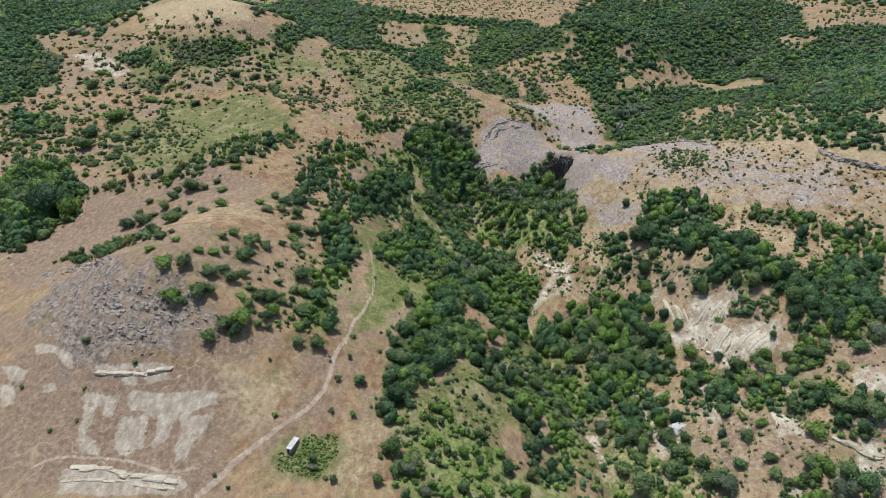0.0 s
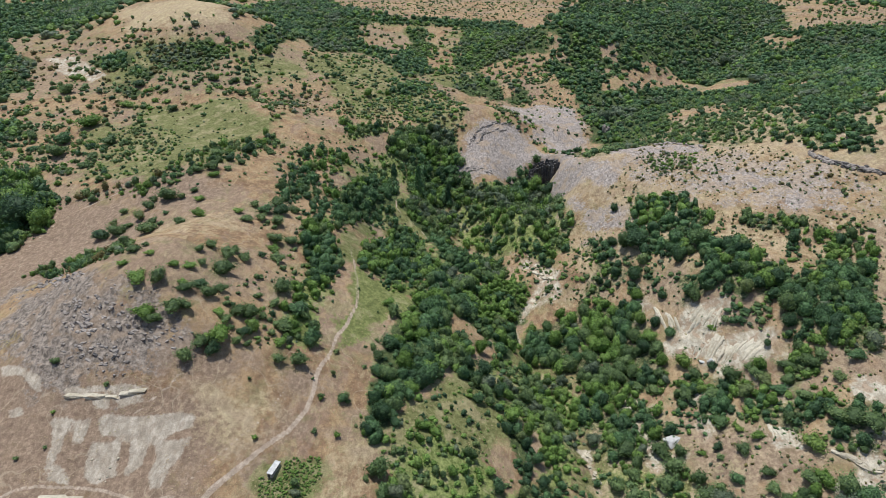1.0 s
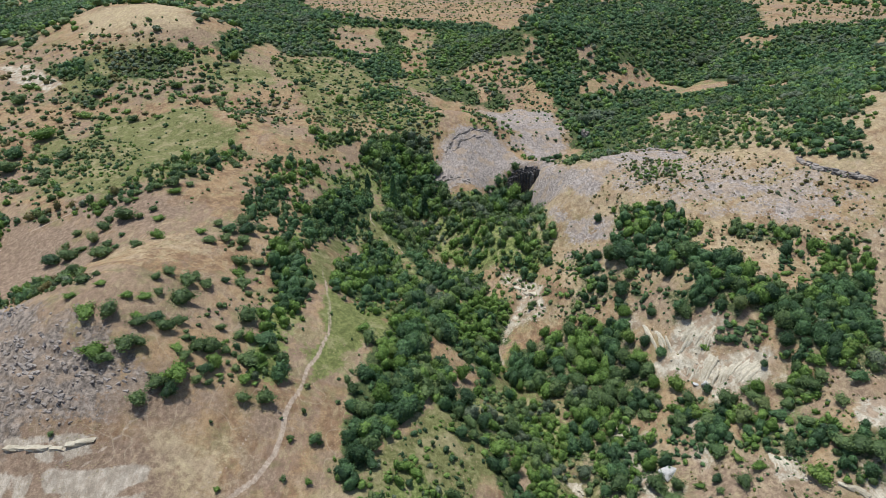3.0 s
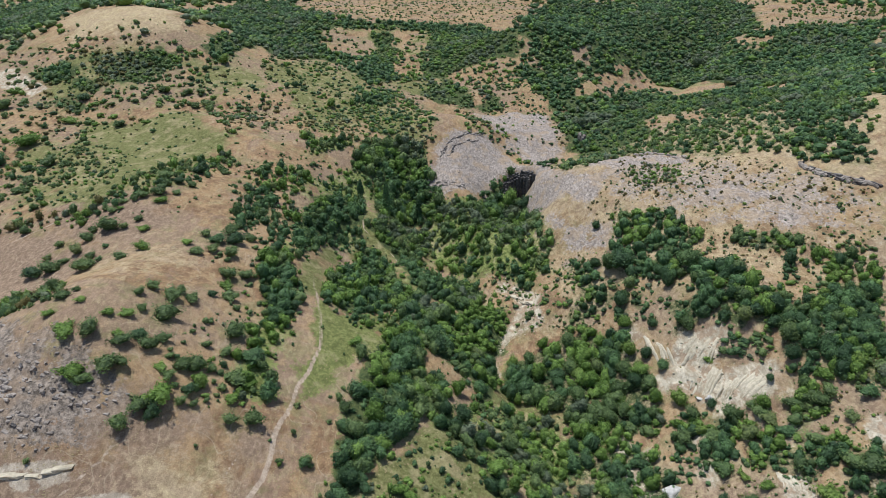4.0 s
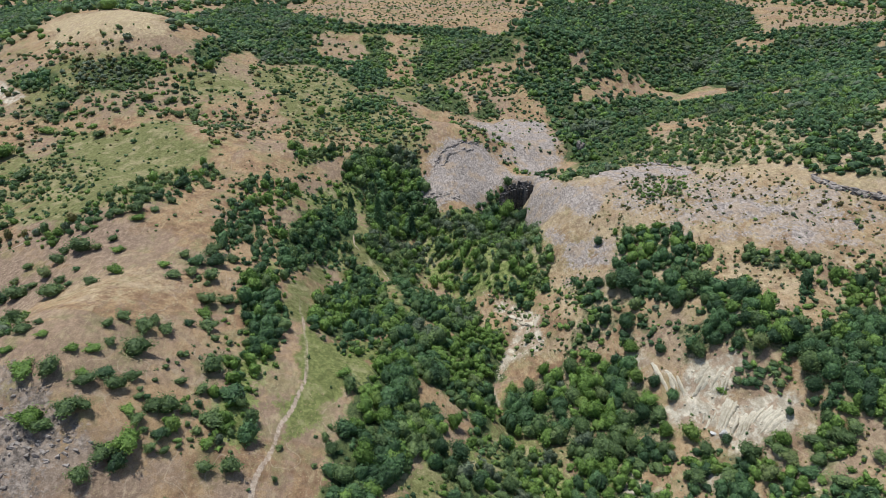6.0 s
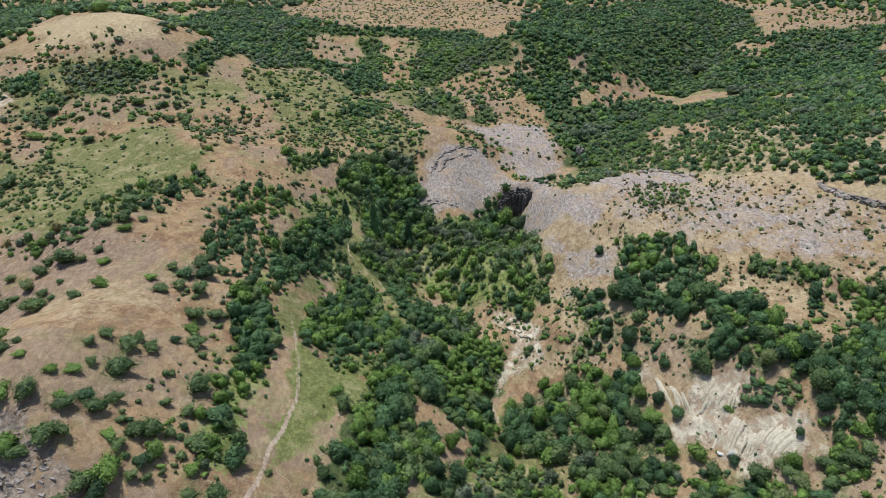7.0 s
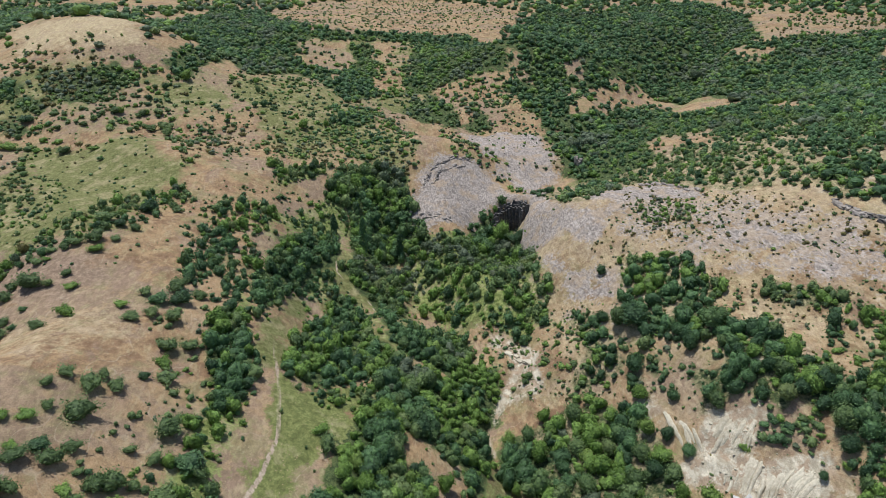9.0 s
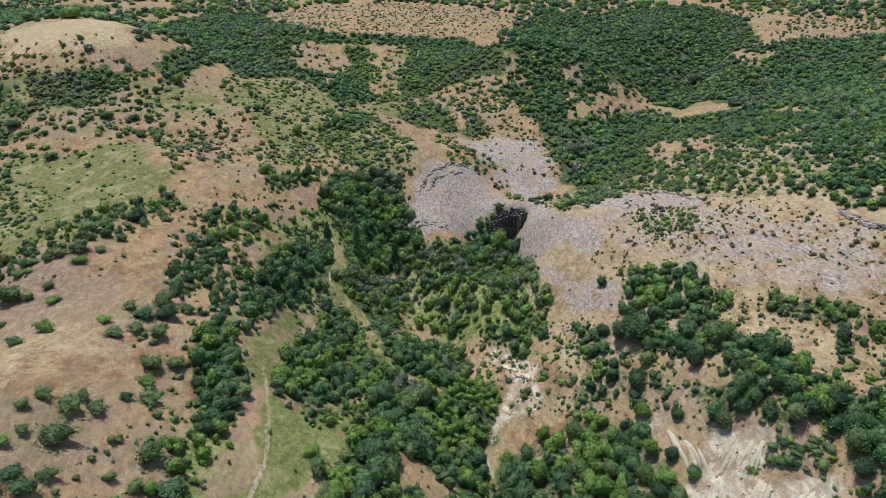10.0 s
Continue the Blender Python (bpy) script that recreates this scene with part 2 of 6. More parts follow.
DIPS = [
    (-13, 291, 55, 55, 0, -4.6), (-106, 421, 55, 55, 0, -5.9), (0, 274, 16, 16, 0, -6.3), (-14, 313, 16, 16, 0, -5.5), (9, 491, 80, 80, 0, -7.0), (47, 326, 14, 14, 0, -7.0),
    (60, 255, 16, 16, 0, -3.5), (105, 399, 16, 16, 0, -4.3), (45, 154, 36, 36, 0, -1.9), (-26, 545, 30, 30, 0, -4.0),
]
STREAM = [(50, 95), (44, 128), (43, 150), (36, 175), (32, 198), (31, 216), (38, 230), (47, 243), (50, 262), (53, 292), (60, 326)]
STREAM_UP = [(72, 342), (84, 356), (99, 372), (118, 392), (150, 425), (190, 470), (235, 540)]
POOL = (57.5, 331.0)


def height(x, y, fine=True):
    x, y = np.asarray(x, float), np.asarray(y, float)
    yy = 250 + 430 * np.tanh((y - 250) / 430)
    z = 23.28 + 21.79 * (yy - 250) / 200
    for cx, cy, rx, ry, turn, h in HILLS + KNOLLS + HOLLOWS + DIPS:
        c, s = math.cos(turn), math.sin(turn)
        u, v = ((x - cx) * c + (y - cy) * s) / rx, ((y - cy) * c - (x - cx) * s) / ry
        z = z + h * np.exp(-u * u - v * v)
    far = np.clip((np.hypot(x, y) - 650) / 500, 0, 1)
    z = z + far * 22 * value_noise(x, y, 310, 3)
    d, t = along(STREAM, x, y)
    z = z - (2.2 * np.exp(-(d / 3.5) ** 2) + 2.0 * np.exp(-(d / 11) ** 2))
    d, t = along(STREAM_UP, x, y)
    z = z - 2.5 * np.exp(-(d / 5) ** 2)
    # the plunge pool under the fall, cut back into the rock
    d = np.hypot(x - POOL[0], (y - POOL[1]) * 0.9)
    k = 0.5 - 0.5 * np.tanh((d - 7.6) * 2.2)
    z = z * (1 - k) + np.minimum(z, 4.0) * k
    if fine:
        z = z + 0.7 * value_noise(x, y, 17, 1) + 0.3 * value_noise(x, y, 6, 2) + 0.12 * value_noise(x, y, 2.2, 4)
    return z

# ==== land: cover, as outlines in plan ====
TRACK = [(-27, 228), (-26, 219), (-24, 210), (-23, 199), (-22, 188), (-24, 176), (-26, 168), (-27, 159), (-29, 151), (-30, 141), (-33, 134), (-39, 127), (-44, 120), (-49, 114), (-53, 110)]
TRAIL = [(-93, 116), (-88, 119), (-84, 120), (-77, 119), (-70, 118), (-61, 115), (-54, 116)]
TRAIL_UP = [(-68, 133), (-64, 137), (-61, 140), (-58, 145)]
FARM_ROAD = [(-148, 203), (-142, 213), (-138, 230), (-135, 243), (-118, 251), (-101, 257)]
WOOD_PATH = [(-15, 293), (-14, 286), (-11, 283), (-5, 279), (-2, 273), (2, 260)]
TRAIL_SIDE = [(-52, 118), (-46, 126), (-39, 136), (-36, 144)]
SPUR = [(6, 166), (11, 163), (16, 157), (22, 151), (24, 141)]
WOODS = dict(
    hilltop_hedge=[(-132, 203), (-112, 209), (-81, 184), (-83, 177), (-115, 196)],
    meadow_edge=[(-184, 289), (-165, 282), (-141, 251), (-145, 239), (-147, 223), (-156, 216), (-184, 266)],
    ridge_hedge=[(-107, 258), (-88, 305), (-70, 311), (-65, 299), (-78, 270), (-104, 245), (-134, 251), (-135, 258)],
    path_oaks=[(-42, 227), (-40, 235), (-35, 231), (-32, 225), (-30, 213), (-30, 203), (-31, 193), (-34, 190), (-37, 199), (-40, 209), (-43, 217)],
    hill_foot_wood=[(-42, 186), (-40, 193), (-38, 200), (-31, 201), (-30, 192), (-32, 183), (-34, 178), (-38, 179)],
    hill_foot_low=[(-50, 161), (-46, 167), (-41, 175), (-34, 179), (-30, 169), (-32, 161), (-38, 158), (-46, 158)],
    slope_wood_west=[(-60, 291), (-54, 301), (-44, 302), (-35, 306), (-37, 291), (-45, 282), (-48, 269), (-56, 275)],
    slope_wood_low=[(-57, 260), (-51, 273), (-44, 266), (-43, 252), (-48, 247), (-52, 238), (-56, 249)],
    tree_row_west=[(-47, 255), (-43, 261), (-37, 243), (-34, 234), (-37, 235), (-43, 242)],
    tree_row_mid=[(-42, 281), (-39, 274), (-35, 256), (-35, 251), (-39, 258), (-42, 270)],
    slope_oaks=[(-37, 267), (-33, 288), (-23, 309), (-15, 309), (-13, 293), (-21, 282), (-27, 264), (-29, 232), (-33, 234), (-36, 251)],
    rocky_brush=[(-35, 313), (-24, 327), (-11, 331), (-10, 316), (-23, 304), (-32, 297)],
    brow_thicket=[(-44, 347), (-34, 343), (-18, 351), (-23, 338), (-33, 331), (-39, 328)],
    head_oaks=[(-20, 340), (-12, 356), (2, 360), (13, 355), (15, 343), (18, 329), (22, 319), (16, 316), (9, 315), (1, 307), (-8, 291), (-10, 320), (-12, 330), (-21, 328)],
    path_shade=[(-13, 288), (-4, 297), (14, 313), (13, 301), (8, 271), (3, 254), (-2, 275), (-9, 282)],
    valley_head_wood=[(12, 318), (26, 313), (42, 324), (59, 309), (59, 275), (59, 261), (54, 254), (47, 250), (42, 257), (33, 267), (22, 273), (14, 289), (13, 305)],
    cave_trees=[(39, 327), (46, 334), (57, 340), (61, 341), (59, 332), (59, 304), (41, 316)],
    dome_foot=[(19, 325), (24, 317), (37, 321), (38, 311), (25, 306), (17, 315)],
    valley_mid_wood=[(-25, 225), (-22, 236), (-20, 257), (-15, 276), (-8, 275), (-2, 250), (4, 244), (8, 229), (4, 212), (-2, 222), (-9, 217), (-16, 208), (-21, 213), (-24, 216)],
    path_side_light=[(-21, 284), (-15, 285), (-14, 277), (-21, 271), (-26, 267), (-23, 278)],
    meadow_thicket=[(-16, 207), (-2, 220), (3, 213), (2, 200), (-2, 193), (-6, 197), (-7, 202), (-13, 202)],
    dark_band=[(4, 250), (13, 261), (22, 265), (32, 261), (30, 247), (23, 237), (17, 236), (8, 241)],
    bright_thicket=[(22, 237), (28, 247), (37, 240), (38, 229), (36, 221), (32, 217), (23, 207), (16, 204), (16, 220)],
    mid_oaks=[(0, 223), (7, 234), (18, 235), (16, 204), (14, 190), (11, 195), (6, 195), (1, 204)],
    lane_oaks=[(16, 204), (30, 216), (29, 204), (26, 185), (20, 179), (20, 188), (15, 191)],
    belt_light_edge=[(-9, 190), (-7, 196), (-2, 202), (0, 194), (-2, 181), (-5, 173), (-9, 170), (-13, 161), (-14, 166), (-10, 174)],
    belt_oaks=[(-2, 200), (5, 196), (6, 188), (6, 177), (5, 167), (4, 161), (-2, 159), (-7, 153), (-13, 148), (-15, 154), (-12, 160), (-6, 171), (-2, 181)],
    belt_foot=[(-17, 142), (-14, 151), (-10, 161), (1, 172), (4, 163), (-2, 157), (-8, 146), (-12, 135), (-14, 136)],
    lane_tree_group=[(7, 184), (10, 189), (13, 188), (12, 176), (9, 173), (7, 176)],
    field_hedge=[(6, 183), (10, 189), (13, 182), (11, 172), (16, 170), (20, 161), (26, 153), (27, 140), (25, 130), (21, 129), (20, 139), (18, 149), (15, 154), (11, 161), (8, 165), (5, 174)],
    stream_thicket_west=[(22, 178), (31, 190), (40, 185), (45, 177), (43, 165), (41, 161), (22, 154), (19, 161), (17, 168), (19, 174)],
    grove_dark=[(31, 205), (34, 214), (42, 212), (49, 212), (50, 201), (47, 188), (41, 187), (35, 194), (31, 199)],
    grove_bright=[(48, 212), (52, 217), (57, 216), (63, 210), (69, 202), (68, 196), (62, 194), (57, 188), (48, 183), (49, 197)],
    grove_east=[(68, 202), (72, 194), (72, 186), (70, 180), (64, 180), (59, 183), (57, 188), (62, 194), (68, 195)],
    grove_front=[(56, 186), (63, 179), (70, 180), (70, 169), (67, 167), (60, 169), (55, 170), (48, 173), (47, 181)],
    stream_oaks=[(43, 168), (50, 173), (52, 170), (48, 160), (42, 161)],
    near_thicket=[(29, 181), (40, 183), (43, 168), (42, 160), (31, 142), (29, 154), (27, 161)],
    near_thicket_mid=[(49, 166), (56, 169), (63, 161), (66, 151), (62, 145), (54, 142), (47, 148)],
    near_thicket_low=[(43, 146), (62, 140), (71, 129), (70, 122), (43, 131)],
    field_thicket=[(-9, 138), (0, 147), (10, 139), (17, 135), (22, 128), (20, 122), (-8, 113), (-11, 125)],
    right_grove_top=[(79, 257), (89, 254), (97, 244), (99, 235), (100, 227), (94, 224), (89, 221), (85, 214), (80, 220), (76, 216), (73, 222), (73, 232), (77, 238), (75, 244), (78, 250)],
    right_grove_tree=[(89, 220), (95, 219), (91, 209), (85, 213)],
    shelf_thicket=[(108, 225), (113, 224), (121, 216), (125, 210), (123, 206), (117, 209), (112, 214), (107, 219)],
    shelf_thicket_mid=[(116, 207), (121, 206), (118, 198), (114, 197), (113, 200)],
    shelf_thicket_east=[(123, 203), (129, 204), (132, 200), (135, 194), (132, 189), (127, 191), (124, 195)],
    right_grove_mid=[(93, 212), (100, 210), (103, 200), (98, 187), (94, 182), (91, 187), (87, 191), (83, 190), (79, 193), (82, 196), (83, 203), (88, 201)],
    right_grove_east=[(101, 193), (109, 192), (108, 185), (115, 183), (117, 180), (128, 184), (112, 155), (109, 158), (107, 166), (103, 168), (100, 172), (101, 178), (98, 185)],
    right_grove_low=[(100, 168), (107, 166), (107, 161), (103, 156), (99, 153), (94, 153), (94, 156), (96, 161), (101, 163)],
    bank_oaks=[(63, 247), (68, 244), (68, 235), (69, 225), (70, 219), (65, 219), (59, 219), (56, 220), (56, 223), (62, 228), (61, 239)],
    bank_group=[(46, 258), (51, 263), (57, 257), (57, 247), (51, 252), (46, 250)],
    bank_pair=[(68, 215), (73, 218), (73, 211), (70, 210)],
    bank_pair_east=[(75, 217), (78, 215), (76, 208), (74, 211)],
    low_bank_west=[(75, 170), (79, 166), (77, 160), (71, 158), (68, 157), (71, 165)],
    low_bank_mid=[(75, 160), (80, 157), (79, 150), (75, 147), (74, 153)],
    low_bank_grey=[(80, 164), (83, 164), (86, 156), (84, 155), (81, 159)],
    low_bank_east=[(87, 156), (92, 157), (91, 153), (88, 150), (84, 145), (82, 149)],
    corner_thicket=[(95, 148), (98, 144), (103, 144), (98, 139), (95, 144)],
    corner_oaks=[(96, 136), (100, 141), (102, 141), (109, 139), (103, 127), (101, 127), (98, 131), (94, 133)],
    corner_bushes=[(94, 160), (100, 161), (104, 157), (101, 152), (94, 153)],
    corner_bushes_low=[(94, 149), (100, 148), (105, 144), (99, 139), (92, 141)],
    corner_front=[(78, 124), (82, 123), (91, 120), (99, 117), (97, 113), (76, 119)],
    right_edge_wood=[(113, 184), (125, 190), (132, 185), (116, 152), (109, 157), (105, 164)],
    right_edge_shelf=[(118, 205), (126, 201), (137, 196), (133, 187), (122, 191)],
    west_edge_wood=[(-189, 278), (-178, 283), (-143, 257), (-137, 234), (-145, 220), (-150, 209)],
    stream_bank_low=[(27, 139), (35, 148), (39, 146), (33, 133), (30, 126), (25, 124)],
    bank_thicket=[(86, 150), (92, 146), (93, 137), (89, 137), (85, 146)],
    bank_thicket_mid=[(77, 165), (83, 160), (80, 152), (77, 146), (72, 151), (75, 157)],
    bank_thicket_top=[(82, 164), (88, 156), (94, 153), (91, 149), (85, 151), (81, 156)],
)
# leaf kinds by share: oak, light, scrub, grey, dry
BRIGHT = (0.02, 0.85, 0.12, 0.01, 0)
OAK, MIXED, LIGHT, BRUSH, DRYISH = (0.5, 0.22, 0.27, 0.01, 0), (0.28, 0.38, 0.31, 0.03, 0), (0.13, 0.51, 0.3, 0.06, 0), (0.2, 0.18, 0.5, 0.06, 0.06), (0.08, 0.14, 0.5, 0.08, 0.2)
# gap between plants, how full, widths, leaf kinds
WOOD_MAKE = dict(
    meadow_edge=(4.0, 0.92, (3.0, 7.0), OAK), hilltop_hedge=(2.6, 0.85, (1.6, 3.6), BRUSH), ridge_hedge=(3.0, 0.55, (1.6, 4.0), BRUSH),
    path_oaks=(2.6, 0.98, (2.6, 5.0), OAK),
    hill_foot_wood=(2.8, 0.8, (1.8, 4.4), MIXED),
    hill_foot_low=(3.0, 0.62, (1.4, 4.0), MIXED),
    slope_wood_west=(3.0, 0.85, (2.0, 4.6), MIXED),
    slope_wood_low=(3.0, 0.85, (2.0, 4.6), MIXED),
    tree_row_west=(2.6, 0.85, (2.0, 4.2), MIXED),
    tree_row_mid=(2.6, 0.85, (1.8, 3.6), MIXED),
    slope_oaks=(2.9, 0.96, (2.6, 5.2), OAK),
    rocky_brush=(3.4, 0.6, (1.4, 3.8), MIXED),
    brow_thicket=(2.9, 0.85, (2.0, 4.4), MIXED),
    head_oaks=(2.9, 0.97, (2.8, 6.0), OAK),
    path_shade=(2.8, 0.95, (2.6, 5.0), OAK),
    valley_head_wood=(3.0, 0.84, (1.8, 5.8), MIXED),
    cave_trees=(3.0, 0.95, (3.0, 6.0), OAK),
    dome_foot=(3.0, 0.9, (2.4, 5.0), OAK),
    valley_mid_wood=(2.8, 0.92, (2.0, 4.8), MIXED),
    path_side_light=(2.6, 0.8, (1.6, 3.8), LIGHT),
    meadow_thicket=(2.6, 0.85, (1.2, 3.0), LIGHT),
    dark_band=(2.6, 0.95, (2.4, 4.8), OAK),
    bright_thicket=(2.5, 0.97, (2.0, 4.2), BRIGHT),
    mid_oaks=(2.6, 1.0, (3.0, 5.8), OAK),
    lane_oaks=(2.7, 0.95, (2.6, 5.0), OAK),
    belt_light_edge=(2.6, 0.95, (2.0, 4.4), BRIGHT),
    belt_oaks=(2.6, 1.0, (3.2, 6.2), OAK),
    belt_foot=(2.7, 0.98, (2.8, 5.4), OAK),
    lane_tree_group=(2.6, 1.0, (3.0, 5.0), OAK),
    field_hedge=(2.5, 0.97, (2.4, 4.8), OAK),
    stream_thicket_west=(2.6, 0.82, (1.4, 3.8), LIGHT),
    grove_dark=(2.5, 1.0, (3.2, 6.2), OAK),
    grove_bright=(2.4, 1.0, (2.6, 5.4), BRIGHT),
    grove_east=(2.4, 1.0, (3.0, 5.8), OAK),
    grove_front=(2.4, 1.0, (2.8, 5.4), MIXED),
    stream_oaks=(2.6, 0.95, (2.4, 4.8), OAK),
    near_thicket=(2.6, 0.85, (1.4, 3.8), LIGHT),
    near_thicket_mid=(2.5, 0.92, (1.8, 4.4), LIGHT),
    near_thicket_low=(2.7, 0.72, (1.2, 3.6), LIGHT),
    field_thicket=(2.7, 0.6, (1.2, 3.6), LIGHT),
    right_grove_top=(2.8, 0.95, (2.4, 5.2), OAK),
    right_grove_tree=(2.6, 0.95, (2.4, 4.8), OAK),
    shelf_thicket=(2.5, 0.95, (1.8, 3.8), MIXED),
    shelf_thicket_mid=(2.5, 0.85, (1.8, 3.8), MIXED),
    shelf_thicket_east=(2.6, 0.88, (1.8, 4.0), LIGHT),
    right_grove_mid=(2.6, 0.95, (2.4, 5.2), OAK),
    right_grove_east=(2.7, 0.93, (2.4, 5.2), OAK),
    right_grove_low=(2.7, 0.85, (2.2, 4.6), MIXED),
    bank_oaks=(2.6, 0.92, (2.2, 4.6), OAK),
    bank_group=(2.5, 0.88, (1.8, 4.0), MIXED),
    bank_pair=(2.4, 0.95, (2.0, 4.0), OAK),
    bank_pair_east=(2.4, 0.95, (2.0, 3.8), MIXED),
    low_bank_west=(2.1, 1.0, (1.8, 4.0), MIXED),
    low_bank_mid=(2.1, 1.0, (1.8, 4.2), LIGHT),
    low_bank_grey=(2.1, 1.0, (1.6, 3.6), MIXED),
    low_bank_east=(2.1, 1.0, (1.6, 3.6), MIXED),
    corner_thicket=(2.6, 0.85, (1.8, 4.0), MIXED),
    corner_oaks=(2.6, 0.96, (2.4, 4.8), OAK),
    corner_bushes=(2.2, 0.95, (1.8, 4.2), MIXED),
    corner_bushes_low=(2.2, 0.95, (1.8, 4.0), MIXED),
    corner_front=(2.6, 0.8, (1.8, 4.0), LIGHT),
    right_edge_wood=(2.7, 0.95, (2.6, 5.4), OAK),
    right_edge_shelf=(2.7, 0.8, (1.8, 4.2), MIXED),
    west_edge_wood=(3.6, 0.9, (2.6, 6.0), MIXED),
    stream_bank_low=(2.5, 0.8, (1.4, 3.6), LIGHT),
    bank_thicket=(2.3, 0.95, (1.6, 4.0), MIXED),
    bank_thicket_mid=(2.3, 0.95, (1.6, 4.0), MIXED),
    bank_thicket_top=(2.3, 0.9, (1.6, 3.6), MIXED),
)
FARWOODS = dict(
    basin_back=[(229, 718), (324, 753), (332, 671), (290, 566), (274, 599), (267, 633), (231, 638)],
    gorge_wood=[(88, 491), (104, 472), (98, 412), (103, 401), (122, 415), (138, 424), (99, 347), (90, 363), (93, 423), (88, 445), (80, 472)],
    gorge_fill=[(91, 508), (138, 623), (140, 491), (188, 486), (171, 436), (135, 417), (116, 407), (97, 378), (98, 412), (98, 444), (96, 484)],
    basin_wood=[(113, 624), (159, 717), (217, 696), (270, 636), (289, 560), (351, 556), (402, 586), (220, 339), (219, 404), (206, 469), (188, 486), (159, 490), (137, 478), (105, 476), (94, 497)],
    ridge_wood=[(75, 302), (123, 428), (168, 425), (196, 391), (195, 291), (156, 232), (144, 246), (139, 261), (128, 272), (114, 289), (103, 324)],
    west_wood=[(-337, 535), (-296, 508), (-244, 444), (-230, 400), (-235, 372), (-239, 364)],
    west_wood_low=[(-228, 357), (-208, 350), (-196, 331), (-198, 320), (-214, 331)],
    northwest_wood=[(-421, 682), (-294, 668), (-255, 540), (-287, 523), (-329, 521)],
    far_left=[(-328, 746), (-270, 785), (-246, 760), (-221, 554), (-258, 598)],
    ridge_crest_wood=[(168, 425), (186, 438), (222, 440), (236, 390), (240, 330), (215, 280), (190, 285), (195, 391)],
    ridge_wood_side=[(197, 365), (192, 300), (155, 234), (144, 241), (140, 250)],
    valley_wood=[(-167, 650), (-149, 761), (-104, 760), (-87, 704), (-60, 639), (-38, 587), (-49, 565), (-52, 541), (-35, 529), (0, 510), (4, 472), (-14, 448), (-33, 492), (-48, 497), (-72, 469), (-86, 492), (-106, 508)],
    plateau_foot=[(-43, 603), (-16, 590), (15, 608), (33, 606), (73, 601), (97, 514), (96, 506), (31, 581), (1, 580), (-37, 575)],
    gully_wood=[(-16, 570), (1, 571), (4, 507), (-14, 476), (-20, 539)],
    gully_wood_east=[(31, 571), (63, 588), (82, 515), (94, 505), (79, 494), (53, 496), (25, 472), (18, 485), (22, 529)],
    gully_wood_low=[(19, 451), (36, 472), (48, 453), (47, 431), (29, 428), (16, 440)],
    gully_spur=[(55, 452), (61, 443), (66, 426), (52, 422)],
    hill_skirt=[(-169, 437), (-153, 437), (-130, 441), (-115, 443), (-123, 426), (-130, 407), (-155, 405), (-165, 425)],
    hill_skirt_west=[(-204, 433), (-187, 443), (-178, 429), (-180, 414), (-193, 418)],
    hill_skirt_low=[(-178, 417), (-161, 412), (-156, 399), (-171, 407)],
    rock_foot=[(-185, 390), (-168, 398), (-151, 381), (-159, 374), (-167, 383)],
    hill_shoulder=[(-113, 455), (-107, 481), (-94, 542), (-80, 500), (-96, 457), (-94, 435), (-102, 433)],
    slope_clump=[(-21, 403), (-13, 422), (0, 437), (0, 409), (-15, 397)],
    behind_hill=[(-345, 704), (-330, 734), (-290, 736), (-229, 541), (-244, 520), (-235, 478)],
    notch_strip=[(65, 341), (70, 337), (80, 333), (96, 341), (105, 336), (93, 300), (79, 292), (70, 303), (69, 339)],
)
MEADOWS = dict(
    high_meadow_west=[(-157, 369), (-107, 363), (-71, 330), (-73, 307), (-79, 271), (-92, 262), (-110, 269)],
    path_top=[(-33, 232), (-30, 247), (-25, 270), (-23, 262), (-25, 237), (-23, 212), (-29, 211)],
    path_meadow=[(-27, 219), (-18, 205), (-2, 217), (-8, 193), (-15, 188), (-16, 175), (-23, 164), (-26, 164), (-24, 186)],
    high_meadow=[(-137, 358), (-97, 373), (-79, 331), (-83, 279), (-106, 255), (-128, 275), (-106, 306)],
    shed_garden=[(-33, 126), (-25, 129), (-24, 125), (-28, 116), (-36, 117), (-38, 120)],
    triangle_field=[(-6, 151), (7, 166), (19, 160), (22, 149), (14, 139), (3, 144), (-9, 131), (-12, 137)],
    slope_green=[(-153, 359), (-130, 374), (-106, 380), (-90, 337), (-92, 293), (-110, 269)],
)
STONY_BANK = dict(bank=[(84, 293), (112, 284), (142, 244), (152, 224), (140, 203), (110, 229), (97, 242), (80, 262), (68, 284)])
